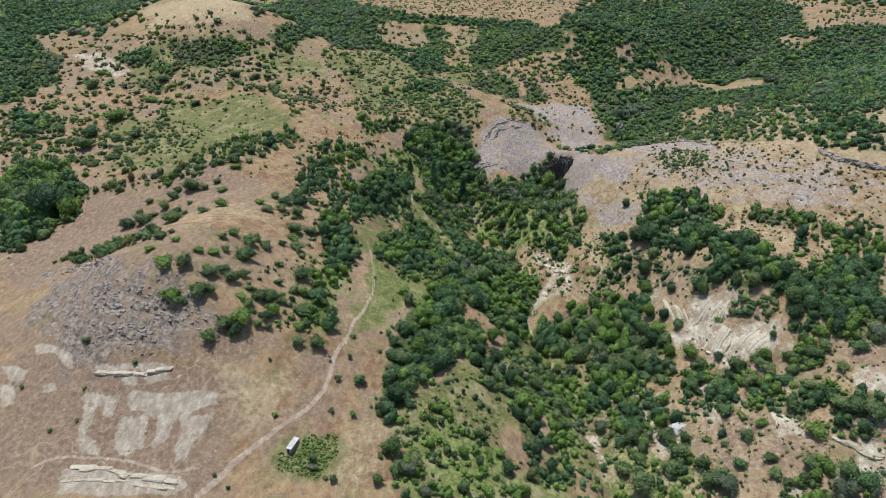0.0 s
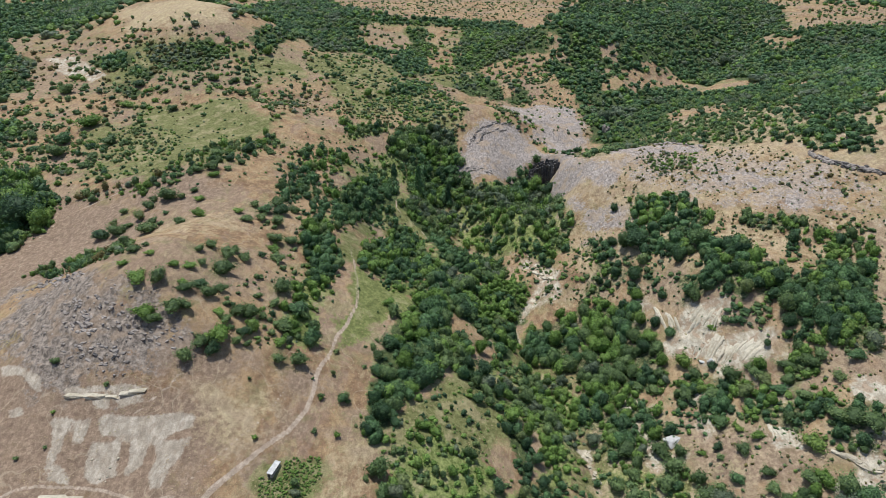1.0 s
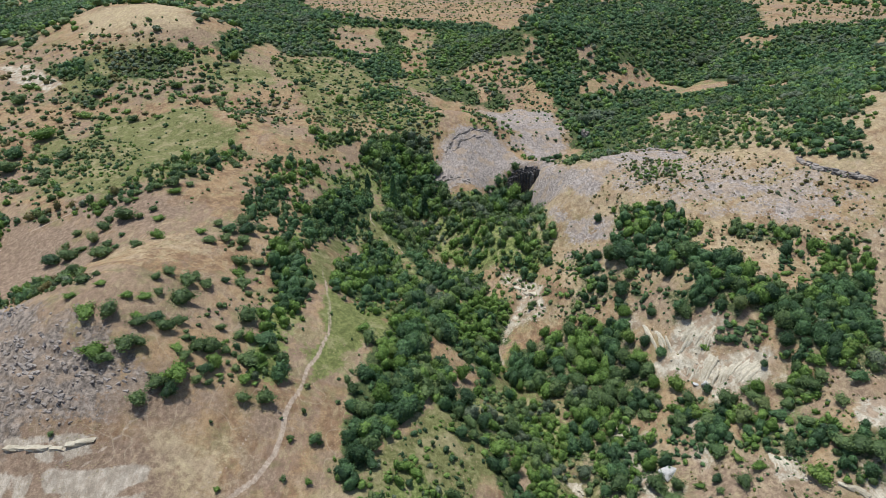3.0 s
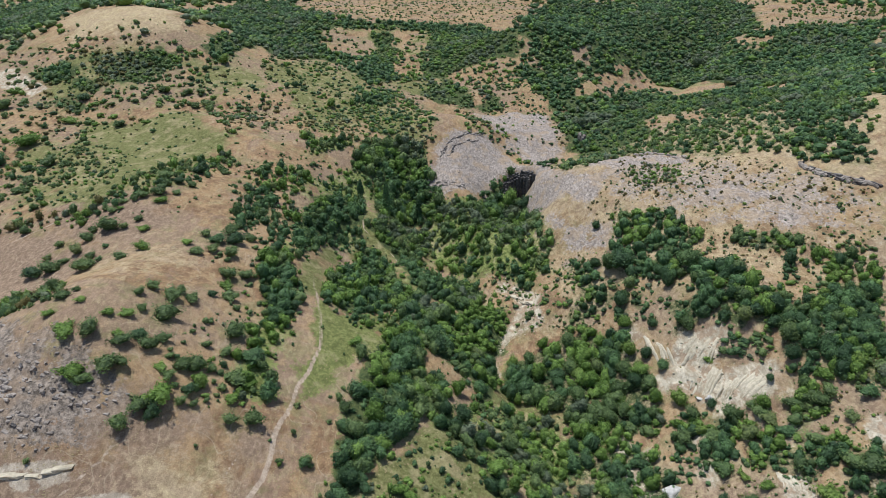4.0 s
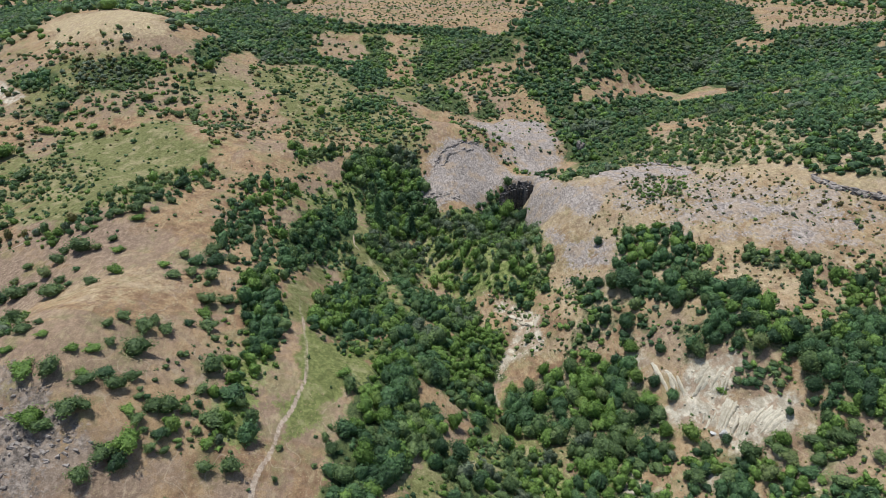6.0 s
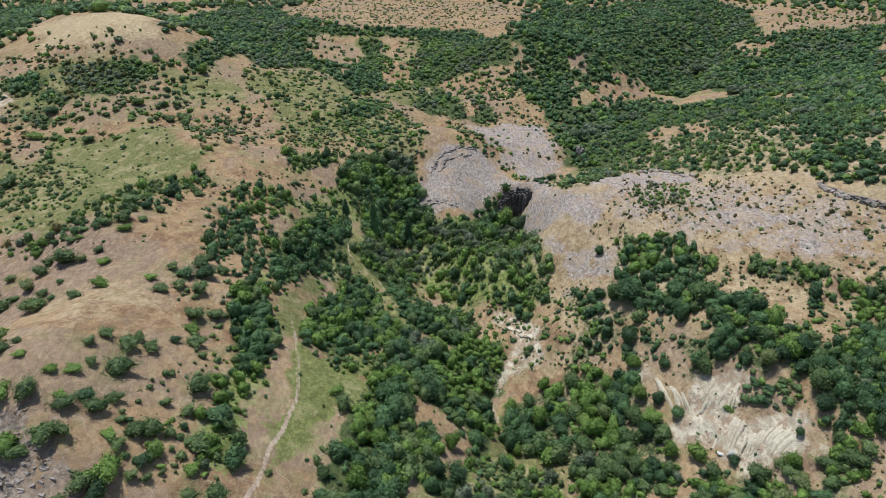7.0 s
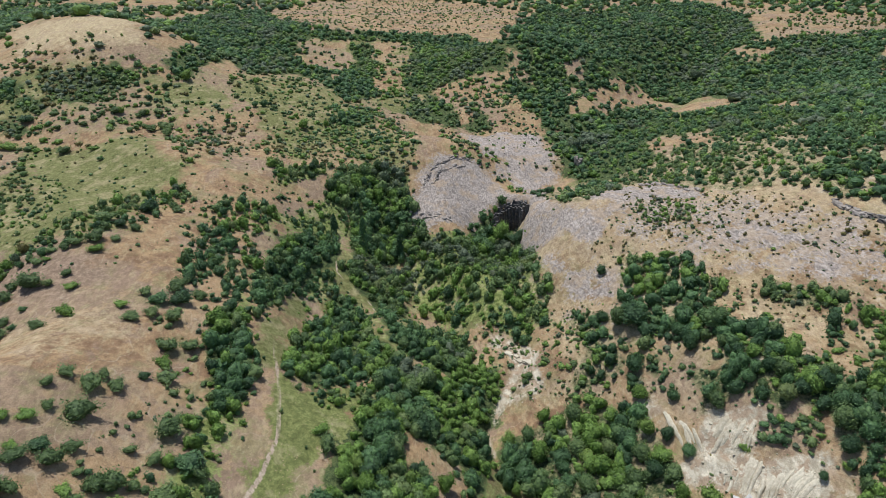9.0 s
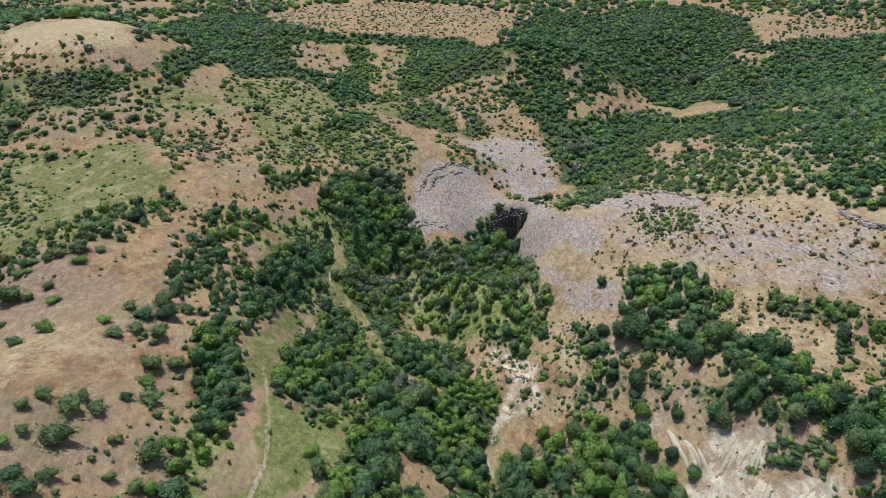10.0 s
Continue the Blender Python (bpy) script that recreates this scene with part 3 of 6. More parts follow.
TALUS = dict(
    shelf_side=[(124, 229), (133, 217), (143, 207), (140, 201), (131, 212), (122, 223)],
    dome_lip=[(63, 342), (69, 339), (73, 304), (69, 301), (63, 314), (65, 340)],
    hill_rocks=[(-129, 196), (-96, 178), (-77, 164), (-66, 158), (-60, 148), (-67, 141), (-90, 143), (-112, 160)],
    dome=[(16, 331), (17, 341), (21, 353), (27, 361), (39, 365), (47, 364), (54, 353), (65, 341), (55, 341), (47, 336), (37, 327), (24, 323)],
    upper_dome=[(50, 418), (60, 414), (68, 420), (85, 407), (87, 379), (84, 361), (78, 357), (68, 343), (61, 360), (55, 365), (62, 375), (52, 375)],
    right_dome=[(64, 318), (70, 302), (77, 286), (81, 274), (77, 268), (73, 266), (67, 280), (62, 297), (59, 311), (59, 318)],
    below_dome=[(60, 279), (67, 271), (70, 262), (77, 252), (76, 246), (71, 242), (71, 231), (68, 233), (68, 244), (65, 250), (62, 255), (61, 264)],
    shelf=[(113, 250), (123, 247), (130, 234), (128, 231), (118, 236), (112, 244)],
    shelf_low=[(98, 240), (111, 236), (123, 227), (134, 216), (144, 208), (140, 201), (134, 209), (126, 218), (110, 229)],
    crest=[(81, 293), (100, 315), (113, 287), (117, 274), (106, 279), (91, 286)],
)
PALE = dict(
    badlands=[(68, 206), (75, 202), (78, 192), (84, 192), (88, 190), (92, 186), (87, 182), (88, 177), (93, 175), (98, 169), (95, 167), (89, 165), (85, 167), (81, 167), (77, 173), (75, 178), (72, 183), (77, 184), (76, 191)],
    stream_head=[(33, 266), (42, 256), (49, 248), (53, 234), (50, 224), (44, 223), (38, 224), (33, 218), (31, 221), (38, 233), (43, 241), (37, 253)],
    lower_right=[(86, 145), (90, 141), (92, 135), (91, 133), (86, 136)],
    west_rocks=[(-244, 458), (-222, 452), (-186, 411), (-193, 403), (-222, 428)],
    lower_ledge=[(94, 131), (99, 130), (103, 125), (101, 120), (96, 126)],
    lower_bank=[(106, 147), (113, 146), (111, 140), (103, 142)],
    bank_low=[(90, 155), (93, 153), (92, 150), (90, 151)],
)
SLABS = dict(
    ledge_top=[(-86.0, 141.2), (-65.8, 139.7), (-65.3, 138.7), (-85.2, 138.9)],
    ledge_spot=[(-78.8, 138.1), (-74.5, 137.9), (-74.5, 135.7), (-77.4, 136.1)],
    ledge_spot_east=[(-73.2, 138.4), (-66.1, 138.1), (-66.2, 136.0), (-71.4, 135.7)],
    band=[(-75.4, 133.3), (-54.0, 133.3), (-54.2, 131.2), (-58.4, 129.3), (-65.2, 127.3), (-67.5, 128.7), (-74.3, 129.9)],
    strip_west=[(-75.7, 128.6), (-69.2, 128.5), (-67.7, 120.8), (-71.8, 118.9), (-75.2, 121.1), (-75.4, 124.4)],
    strip_mid=[(-65.7, 126.9), (-63.0, 126.9), (-62.5, 122.8), (-65.1, 120.8), (-66.1, 121.3), (-65.9, 124.7)],
    strip_east=[(-60.4, 126.9), (-53.5, 128.3), (-53.8, 126.9), (-56.2, 121.4), (-57.1, 117.7), (-59.6, 117.6), (-60.7, 121.3), (-59.9, 124.0)],
    streak_west=[(-86.7, 134.3), (-82.5, 133.9), (-82.0, 128.7), (-82.8, 121.7), (-84.6, 121.0), (-85.3, 129.1)],
    streak_mid=[(-81.3, 132.8), (-77.7, 133.4), (-77.7, 128.7), (-80.2, 128.3)],
    streak_low=[(-83.0, 125.0), (-77.1, 121.3), (-77.5, 119.0), (-83.1, 120.3)],
    arc=[(-107.0, 150.5), (-104.9, 151.1), (-97.7, 147.3), (-94.4, 145.0), (-92.7, 141.8), (-95.1, 143.0), (-98.9, 146.6), (-105.0, 148.0)],
    far_spot=[(-113.8, 145.9), (-109.8, 145.2), (-105.5, 142.6), (-105.3, 140.7), (-108.7, 141.4)],
    spot=[(-99.0, 138.0), (-96.2, 138.3), (-94.8, 136.8), (-97.3, 135.9)],
    edge_spot=[(-110.7, 140.2), (-106.4, 138.3), (-104.0, 135.0), (-106.2, 132.2)],
    foot=[(-83.9, 116.3), (-73.5, 117.3), (-67.7, 115.2), (-58.6, 114.3), (-55.5, 112.4), (-58.5, 110.0), (-83.0, 110.2), (-83.9, 113.5)],
)
MAUVE = dict(
    low_bank=[(68, 161), (84, 144), (94, 127), (90, 118), (72, 128), (65, 140)],
    low_bank_east=[(107, 159), (118, 156), (113, 146), (103, 148)],
    bank=[(56, 227), (69, 213), (86, 211), (81, 198), (71, 205), (56, 219)],
    west=[(-170, 241), (-151, 258), (-118, 251), (-88, 215), (-107, 200), (-130, 191), (-138, 186)],
    front=[(-129, 171), (-108, 153), (-64, 143), (-51, 139), (-39, 133), (-46, 122), (-53, 110), (-95.0, 110.0)],
    foot=[(-76, 158), (-57, 153), (-44, 149), (-50, 139), (-76, 139), (-83, 159)],
    path_foot=[(-34, 157), (-28, 152), (-31, 135), (-40, 121), (-46, 121), (-39, 133)],
    slope=[(-132, 271), (-97, 266), (-72, 244), (-80, 225), (-111, 241)],
)
STRAW = dict(
    right_bank=[(90, 289), (123, 280), (140, 246), (151, 222), (147, 214), (133, 237), (114, 259), (99, 241), (89, 256)],
    field=[(-25, 129), (-13, 139), (-12, 119), (-22, 112), (-28, 116), (-23, 124)],
    front_straw=[(-57, 141), (-38, 147), (-32, 140), (-38, 127), (-47, 122), (-52, 131)],
    hill_brow=[(-102, 221), (-76, 223), (-53, 226), (-49, 213), (-65, 197), (-81, 184)],
    right_slope=[(93, 233), (105, 229), (120, 209), (128, 198), (115, 198), (98, 208)],
)
GREENS = dict(
    valley_slope=[(-77, 459), (-47, 493), (-18, 468), (3, 408), (20, 361), (13, 353), (-14, 363), (-35, 348), (-49, 376), (-57, 405), (-79, 428)],
    gullied=[(-48, 499), (-38, 578), (33, 603), (95, 512), (91, 496), (41, 495), (23, 439), (3, 439), (-18, 468)],
    west_scrub=[(-173, 344), (-137, 349), (-102, 303), (-107, 265), (-124, 263), (-136, 265)],
    hill_skirt=[(-179, 445), (-124, 442), (-110, 432), (-123, 410), (-147, 397), (-181, 394), (-215, 445)],
    valley_floor=[(-30, 281), (-14, 305), (16, 316), (58, 278), (54, 257), (34, 259), (5, 231), (-17, 212), (-27, 232)],
    stream_side=[(7, 176), (24, 188), (48, 182), (68, 167), (66, 153), (4, 149)],
    field=[(-12, 145), (3, 164), (12, 159), (23, 139), (25, 125), (-10, 115), (-13, 133)],
    ridge=[(108, 339), (81, 327), (124, 433), (200, 499), (222, 329), (161, 240), (130, 275)],
    stream_low=[(27, 163), (48, 172), (64, 144), (72, 131), (70, 123), (25, 125)],
    right_low=[(77, 170), (96, 157), (95, 140), (78, 146)],
    meadow_head=[(-113, 431), (-82, 446), (-64, 412), (-85, 397), (-106, 398)],
)
CLEARINGS = dict(
    field_bare=[(15, 159), (19, 150), (23, 142), (23, 133), (19, 131), (17, 139), (15, 147)],
    gully_bare=[(-50, 567), (-33, 571), (-16, 577), (-16, 540), (-20, 533), (-28, 545), (-36, 553)],
    gully_bare_east=[(5, 575), (18, 580), (19, 538), (9, 484), (4, 465), (2, 502)],
    gully_foot=[(-35, 527), (-19, 511), (-19, 498), (-30, 506)],
    ridge_bare=[(126, 358), (145, 380), (153, 356), (137, 342), (126, 345)],
    east_gap=[(168, 268), (169, 263), (165, 246), (163, 255)],
    knoll_bare=[(125, 469), (159, 487), (188, 498), (180, 467), (147, 459), (126, 438), (112, 433)],
    path_top=[(-34, 231), (-31, 250), (-24, 272), (-22, 264), (-25, 239), (-22, 214), (-29, 211)],
    ridge_strip=[(182, 464), (205, 443), (201, 431), (177, 441)],
    ridge_strip_east=[(215, 411), (219, 376), (209, 358), (206, 393)],
    ridge_patch=[(131, 372), (146, 385), (146, 372), (129, 339), (126, 354)],
    ridge_patch_east=[(151, 374), (165, 376), (147, 336), (141, 347)],
    knoll=[(125, 472), (142, 484), (175, 501), (181, 471), (148, 454), (116, 441)],
    wood_patch=[(121, 498), (136, 505), (135, 492), (123, 488)],
    basin_gap=[(273, 572), (282, 545), (272, 520), (259, 534)],
    gully=[(14, 526), (19, 563), (23, 564), (19, 511), (11, 489)],
    gully_left=[(-50, 552), (-41, 561), (-20, 545), (-21, 505), (-37, 522)],
    badlands=[(68, 206), (75, 201), (78, 192), (85, 191), (91, 186), (87, 182), (88, 177), (98, 170), (98, 165), (93, 156), (89, 164), (81, 168), (72, 182), (76, 185)],
    wood_lane=[(6, 199), (12, 199), (15, 194), (21, 194), (23, 187), (18, 183), (14, 188), (7, 191)],
    side_lane=[(5, 182), (7, 182), (6, 168), (4, 163), (5, 173)],
    valley_straw=[(-26, 260), (-19, 272), (-18, 259), (-24, 241)],
    bare_gap=[(14, 283), (21, 286), (22, 276), (16, 271)],
    slope_gap=[(-59, 296), (-55, 300), (-53, 292), (-57, 289)],
    head_gap=[(-35, 310), (-24, 335), (-19, 348), (-21, 331), (-32, 310)],
    bank_bare=[(71, 169), (70, 164), (60, 168), (62, 170)],
)
BALD = dict(
    hilltop=[(-225, 529), (-181, 526), (-146, 525), (-124, 461), (-156, 452), (-197, 468)],
    pale_ridge=[(326, 738), (359, 715), (383, 670), (447, 648), (398, 581), (340, 553), (300, 544), (307, 604), (304, 680)],
)
SCRUB = dict(
    west_slope=[(-339, 538), (-176, 453), (-108, 435), (-101, 349), (-137, 358), (-128, 275), (-104, 245), (-141, 251), (-184, 266)],
    west_green=[(-153, 338), (-126, 334), (-111, 308), (-106, 262), (-121, 266)],
    west_fold=[(-184, 266), (-181, 288), (-142, 253), (-145, 239), (-156, 216)],
    right_bank=[(96, 334), (120, 276), (140, 245), (150, 219), (144, 209), (132, 224), (108, 245), (85, 266)],
    right_low=[(75, 169), (93, 149), (115, 148), (99, 114), (74, 122), (68, 142)],
    dome_gully=[(34, 426), (47, 417), (65, 355), (66, 340), (54, 361), (35, 366)],
    gullied=[(-58, 595), (3, 580), (36, 584), (89, 504), (89, 465), (72, 447), (33, 445), (12, 460), (-4, 466), (-41, 536)],
    plateau=[(-93, 728), (-53, 806), (56, 806), (138, 718), (111, 624), (36, 584), (-38, 594)],
    far_knoll=[(42, 461), (85, 484), (95, 430), (91, 366), (64, 361), (52, 374), (38, 376)],
    left_slope=[(-84, 466), (-32, 495), (15, 451), (23, 376), (16, 351), (-21, 340), (-50, 356), (-74, 325), (-94, 379), (-69, 409)],
    slope_mid=[(-28, 436), (-4, 441), (14, 421), (22, 370), (16, 351), (7, 353), (-15, 348), (-22, 388)],
    hill_north=[(-203, 480), (-156, 452), (-104, 448), (-73, 408), (-78, 340), (-104, 381), (-159, 376)],
    basin_stream=[(264, 635), (276, 637), (262, 582), (232, 503), (215, 478), (198, 460), (237, 541), (249, 587)],
    bank_cluster=[(94, 287), (111, 280), (106, 257), (94, 261), (90, 270)],
    olive_shrubs=[(90, 186), (102, 181), (101, 174), (96, 172), (88, 179)],
    right_far=[(135, 415), (210, 325), (151, 242), (126, 279), (105, 336)],
    slope_light=[(-47, 392), (-27, 390), (-12, 398), (3, 400), (20, 362), (13, 352), (2, 360), (-14, 359), (-35, 352), (-45, 350)],
    slope_between=[(-67, 303), (-38, 324), (-14, 334), (-21, 281), (-27, 244), (-32, 229), (-44, 232), (-53, 234)],
    hill_side=[(-56, 220), (-46, 234), (-39, 201), (-40, 186), (-48, 184), (-50, 199)],
    hill_low=[(-57, 178), (-43, 187), (-31, 179), (-29, 164), (-33, 154), (-39, 151), (-49, 158), (-55, 162)],
    valley_fill=[(-29, 265), (-13, 285), (9, 287), (43, 263), (41, 247), (23, 237), (4, 245), (-17, 215)],
    stream_fill=[(7, 175), (24, 186), (41, 189), (49, 180), (68, 166), (67, 152), (17, 153), (12, 165)],
    bank_fill=[(35, 264), (54, 256), (72, 235), (87, 215), (82, 199), (68, 210), (47, 220), (34, 231)],
    grove_fill=[(89, 220), (113, 199), (132, 189), (113, 156), (101, 163), (100, 173), (89, 178), (86, 194)],
    shelf_fill=[(99, 229), (129, 218), (140, 201), (130, 185), (105, 203), (95, 215)],
    low_fill=[(74, 174), (84, 164), (94, 158), (107, 150), (101, 135), (66, 153)],
    west_bushes=[(-231, 352), (-173, 351), (-134, 298), (-154, 278), (-195, 287)],
    stream_low=[(27, 146), (48, 156), (47, 130), (25, 125)],
    field_fill=[(-12, 146), (3, 164), (12, 159), (23, 139), (25, 125), (-10, 114), (-13, 133)],
)


# ==== land: the ground sheet ====
def inside(outline, x, y):
    """How many metres a place lies inside an outline (outside: negative)."""
    x, y = np.asarray(x, float), np.asarray(y, float)
    odd = np.zeros(x.shape, bool)
    for (ax, ay), (bx, by) in zip(outline, outline[1:] + outline[:1]):
        if ay != by:
            odd ^= ((ay > y) != (by > y)) & (x < (bx - ax) * (y - ay) / (by - ay) + ax)
    d, _ = along(outline + outline[:1], x, y)
    return np.where(odd, d, -d)


def cover(outlines, x, y, edge=3.0, ragged=2.0):
    """0 to 1: how fully a place is covered by any of the outlines."""
    best = np.full(np.shape(x), -1e3)
    for outline in outlines.values():
        best = np.maximum(best, inside(outline, x, y))
    best = best + ragged * (value_noise(x, y, 7, 21) + 0.5 * value_noise(x, y, 3, 22))
    return np.clip(0.5 + best / (2 * edge), 0, 1)


def gullies(x, y, z):
    """Ribs and runnels worn into the pale mudstone."""
    k = cover(dict(a=PALE["badlands"], b=PALE["lower_right"]), x, y, 2.5, 1.0)
    ribs = np.abs(value_noise(x * 0.75 + y * 0.66, (y * 0.75 - x * 0.66) * 0.35, 3.2, 31))
    return z + k * (2.0 * np.sqrt(ribs) - 1.2)


def crags(x, y, z):
    """Broken ledges of the grey rock."""
    k = cover(dict(a=TALUS["hill_rocks"]), x, y, 4, 2)
    steps = 2.2
    lift = z + 0.9 * value_noise(x, y, 5, 41)
    ledge = np.floor(lift / steps) * steps + steps * np.clip((lift / steps % 1) * 3 - 1, 0, 1)
    z = z + k * 0.55 * (ledge - lift)
    k = cover(dict(a=TALUS["dome"], b=TALUS["upper_dome"], c=TALUS["right_dome"], d=TALUS["shelf"], e=TALUS["shelf_low"]), x, y, 4, 2)
    return z + k * 0.45 * (value_noise(x, y, 3.5, 42) + value_noise(x * 0.5, y * 1.6, 2.5, 43))


def ground_height(x, y):
    z = height(x, y)
    z = gullies(x, y, z)
    return crags(x, y, z)


def pale_ground(x, y):
    """Bare mudstone on the banks."""
    whole = cover({k: o for k, o in PALE.items() if k != "stream_head"}, x, y, 2.0 + 2.2 * (x > 0), 1.2 + 2.0 * (x > 0))
    scars = np.clip(0.1 + 0.75 * value_noise(x, y, 16, 58) + 0.5 * value_noise(x, y, 5, 59), 0, np.where(y > 205, 0.3, 0.6)) * np.clip((x - 34) / 12, 0, 1) * np.clip((306 - y) / 20, 0, 1) * (y > 112)
    return np.maximum(np.maximum(whole, scars), 0.58 * cover(dict(a=PALE["stream_head"]), x, y, 2.5, 2.5))


def build_ground():
    front = np.arange(-47, 47.01, 0.26)
    turns = np.radians(np.concatenate([front, np.arange(50, 310.1, 5.0)]))
    reach = np.concatenate([np.linspace(2, 84, 14), 90 * np.exp(np.arange(0, math.log(800 / 90), 0.0064)), 800 * np.exp(np.linspace(0.03, math.log(4600 / 800), 30))])
    a, r = np.meshgrid(turns, reach, indexing="ij")
    x, y = r * np.sin(a), r * np.cos(a)
    z = ground_height(x, y)
    n, k = a.shape
    grid = np.arange(n * k).reshape(n, k)
    nxt = np.roll(grid, -1, axis=0)
    quads = np.stack([grid[:, :-1], grid[:, 1:], nxt[:, 1:], nxt[:, :-1]], -1).reshape(-1, 4)
    mesh = bpy.data.meshes.new("ground")
    co = np.stack([x, y, z], -1).reshape(-1, 3)
    co = np.vstack([co, [[0, 0, float(height(0, 0))]]])
    fan = [(int(nxt[i, 0]), len(co) - 1, int(grid[i, 0])) for i in range(n)]
    mesh.vertices.add(len(co))
    mesh.vertices.foreach_set("co", co.ravel())
    loops = np.concatenate([quads[:, ::-1].ravel(), np.array(fan)[:, ::-1].ravel()])
    sizes = np.concatenate([np.full(len(quads), 4), np.full(len(fan), 3)])
    mesh.loops.add(len(loops))
    mesh.loops.foreach_set("vertex_index", loops)
    mesh.polygons.add(len(sizes))
    mesh.polygons.foreach_set("loop_start", np.concatenate([[0], np.cumsum(sizes)[:-1]]))
    mesh.update(calc_edges=True)
    x, y = co[:, 0], co[:, 1]
    track = np.zeros(len(co))
    for line, half in ((TRACK, 0.75), (TRAIL, 0.35), (TRAIL_UP, 0.3), (FARM_ROAD, 0.4), (WOOD_PATH, 0.3), (SPUR, 0.05), (TRAIL_SIDE, 0.2)):
        d, t = along(line, x + 0.6 * value_noise(x, y, 9, 51), y + 0.6 * value_noise(x, y, 9, 52))
        wide = 0.37 + 0.3 * t if line is TRACK else half
        track = np.maximum(track, np.clip(0.5 + (wide - d) / 3.2, 0, 1))
    d, _ = along(STREAM, x, y)
    bed = np.clip(0.95 - d / np.where(y < 156, 3.4, 2.2) + 0.5 * value_noise(x, y, 12, 53), 0, 1) * (((y > 206) & (y < 252)) | (y < 154))
    bald = np.clip(cover(dict(a=BALD["hilltop"]), x, y, 12, 6), 0, 1)
    green = (1 - bald) * np.clip(0.17 * np.clip((y - 270) / 80, 0, 1) * (1 + 1.2 * value_noise(x, y, 40, 54) + 0.9 * value_noise(x, y, 11, 57)) * (x < 12), 0, 1)
    green = np.maximum(green, np.clip((0.6 + 0.45 * value_noise(x, y, 14, 55)) * np.clip(1 - np.hypot((x - 30) / 50, (y - 165) / 75), 0, 0.35) * 2.4, 0, 0.75))
    clear = 1 - cover(CLEARINGS, x, y, 3, np.where(y > 400, 9, 2))
    grassy = cover(GREENS, x, y, 9, 6) * (0.8 + 0.32 * value_noise(x, y, 16, 61) + 0.25 * value_noise(x, y, 5, 62))
    green = np.clip(np.maximum(green, grassy), 0, 1) * (0.15 + 0.85 * clear)
    # the painted wood shade lies under FARWOODS and the fullest WOODS, outside the clearings
    layers = dict(mauve=0.95 * cover(MAUVE, x, y, 7, 5), green=green, floor=cover(WOODS, x, y, 5, 2) * np.clip((68 - x) / 8, 0.25, 1) * np.clip((x + 44) / 8, 0.25, 1) * clear, litter_shade=np.maximum(cover(FARWOODS, x, y, 5, 4), cover({k: o for k, o in WOODS.items() if WOOD_MAKE[k][1] > 0.9}, x, y, 2.0, 1.6)) * clear, rubble=cover(dict(a=TALUS["hill_rocks"]), x, y, 6, 5), straw=np.maximum(np.maximum(np.maximum(0.62 * cover({k: o for k, o in STRAW.items() if k not in ("hill_brow", "right_bank")}, x, y, 6, 4), 0.5 * cover({k: STRAW[k] for k in ("hill_brow", "right_bank")}, x, y, 9, 6)), 0.9 * bald), 0.42 * np.clip((x - 32) / 14, 0, 1) * (y > 118) * (y < 225) + 0.56 * np.clip((x - 44) / 14, 0, 1) * (y >= 225) * (y < 340)), turf=np.maximum(0.9 * cover({k: o for k, o in MEADOWS.items() if "high" not in k and k != "slope_green"}, x, y, 3, 3), 0.88 * cover(dict(a=MEADOWS["high_meadow"], b=MEADOWS["high_meadow_west"]), x, y, 9, 5)),
                  scree=np.maximum(np.maximum(np.clip(1.3 * cover({k: o for k, o in TALUS.items() if k not in ("hill_rocks", "below_dome", "shelf_low", "shelf_side")}, x, y, 5, 3), 0, 1), np.maximum(0.8 * cover({k: TALUS[k] for k in ("below_dome", "shelf_low", "shelf_side")}, x, y, 5, 4), 0.58 * cover(STONY_BANK, x, y, 9, 6))), cover(dict(a=TALUS["shelf"]), x, y, 1.8, 3)), pale=np.maximum(pale_ground(x, y), 0.8 * bed), track=track)
    layers["meadow"] = cover(dict(a=MEADOWS["path_meadow"]), x, y, 4, 3)
    layers["slab"] = cover(SLABS, x, y, 0.9, 0.5)
    for name, value in layers.items():
        mesh.attributes.new(name, "FLOAT", "POINT").data.foreach_set("value", value.astype(np.float32))
    mesh.polygons.foreach_set("use_smooth", np.ones(len(sizes), bool))
    mesh.materials.append(GROUND)
    return tagged(new("ground", mesh), "dry hill land of soil, straw, turf and grey scree", "ground", kind="structure")


ground = build_ground()


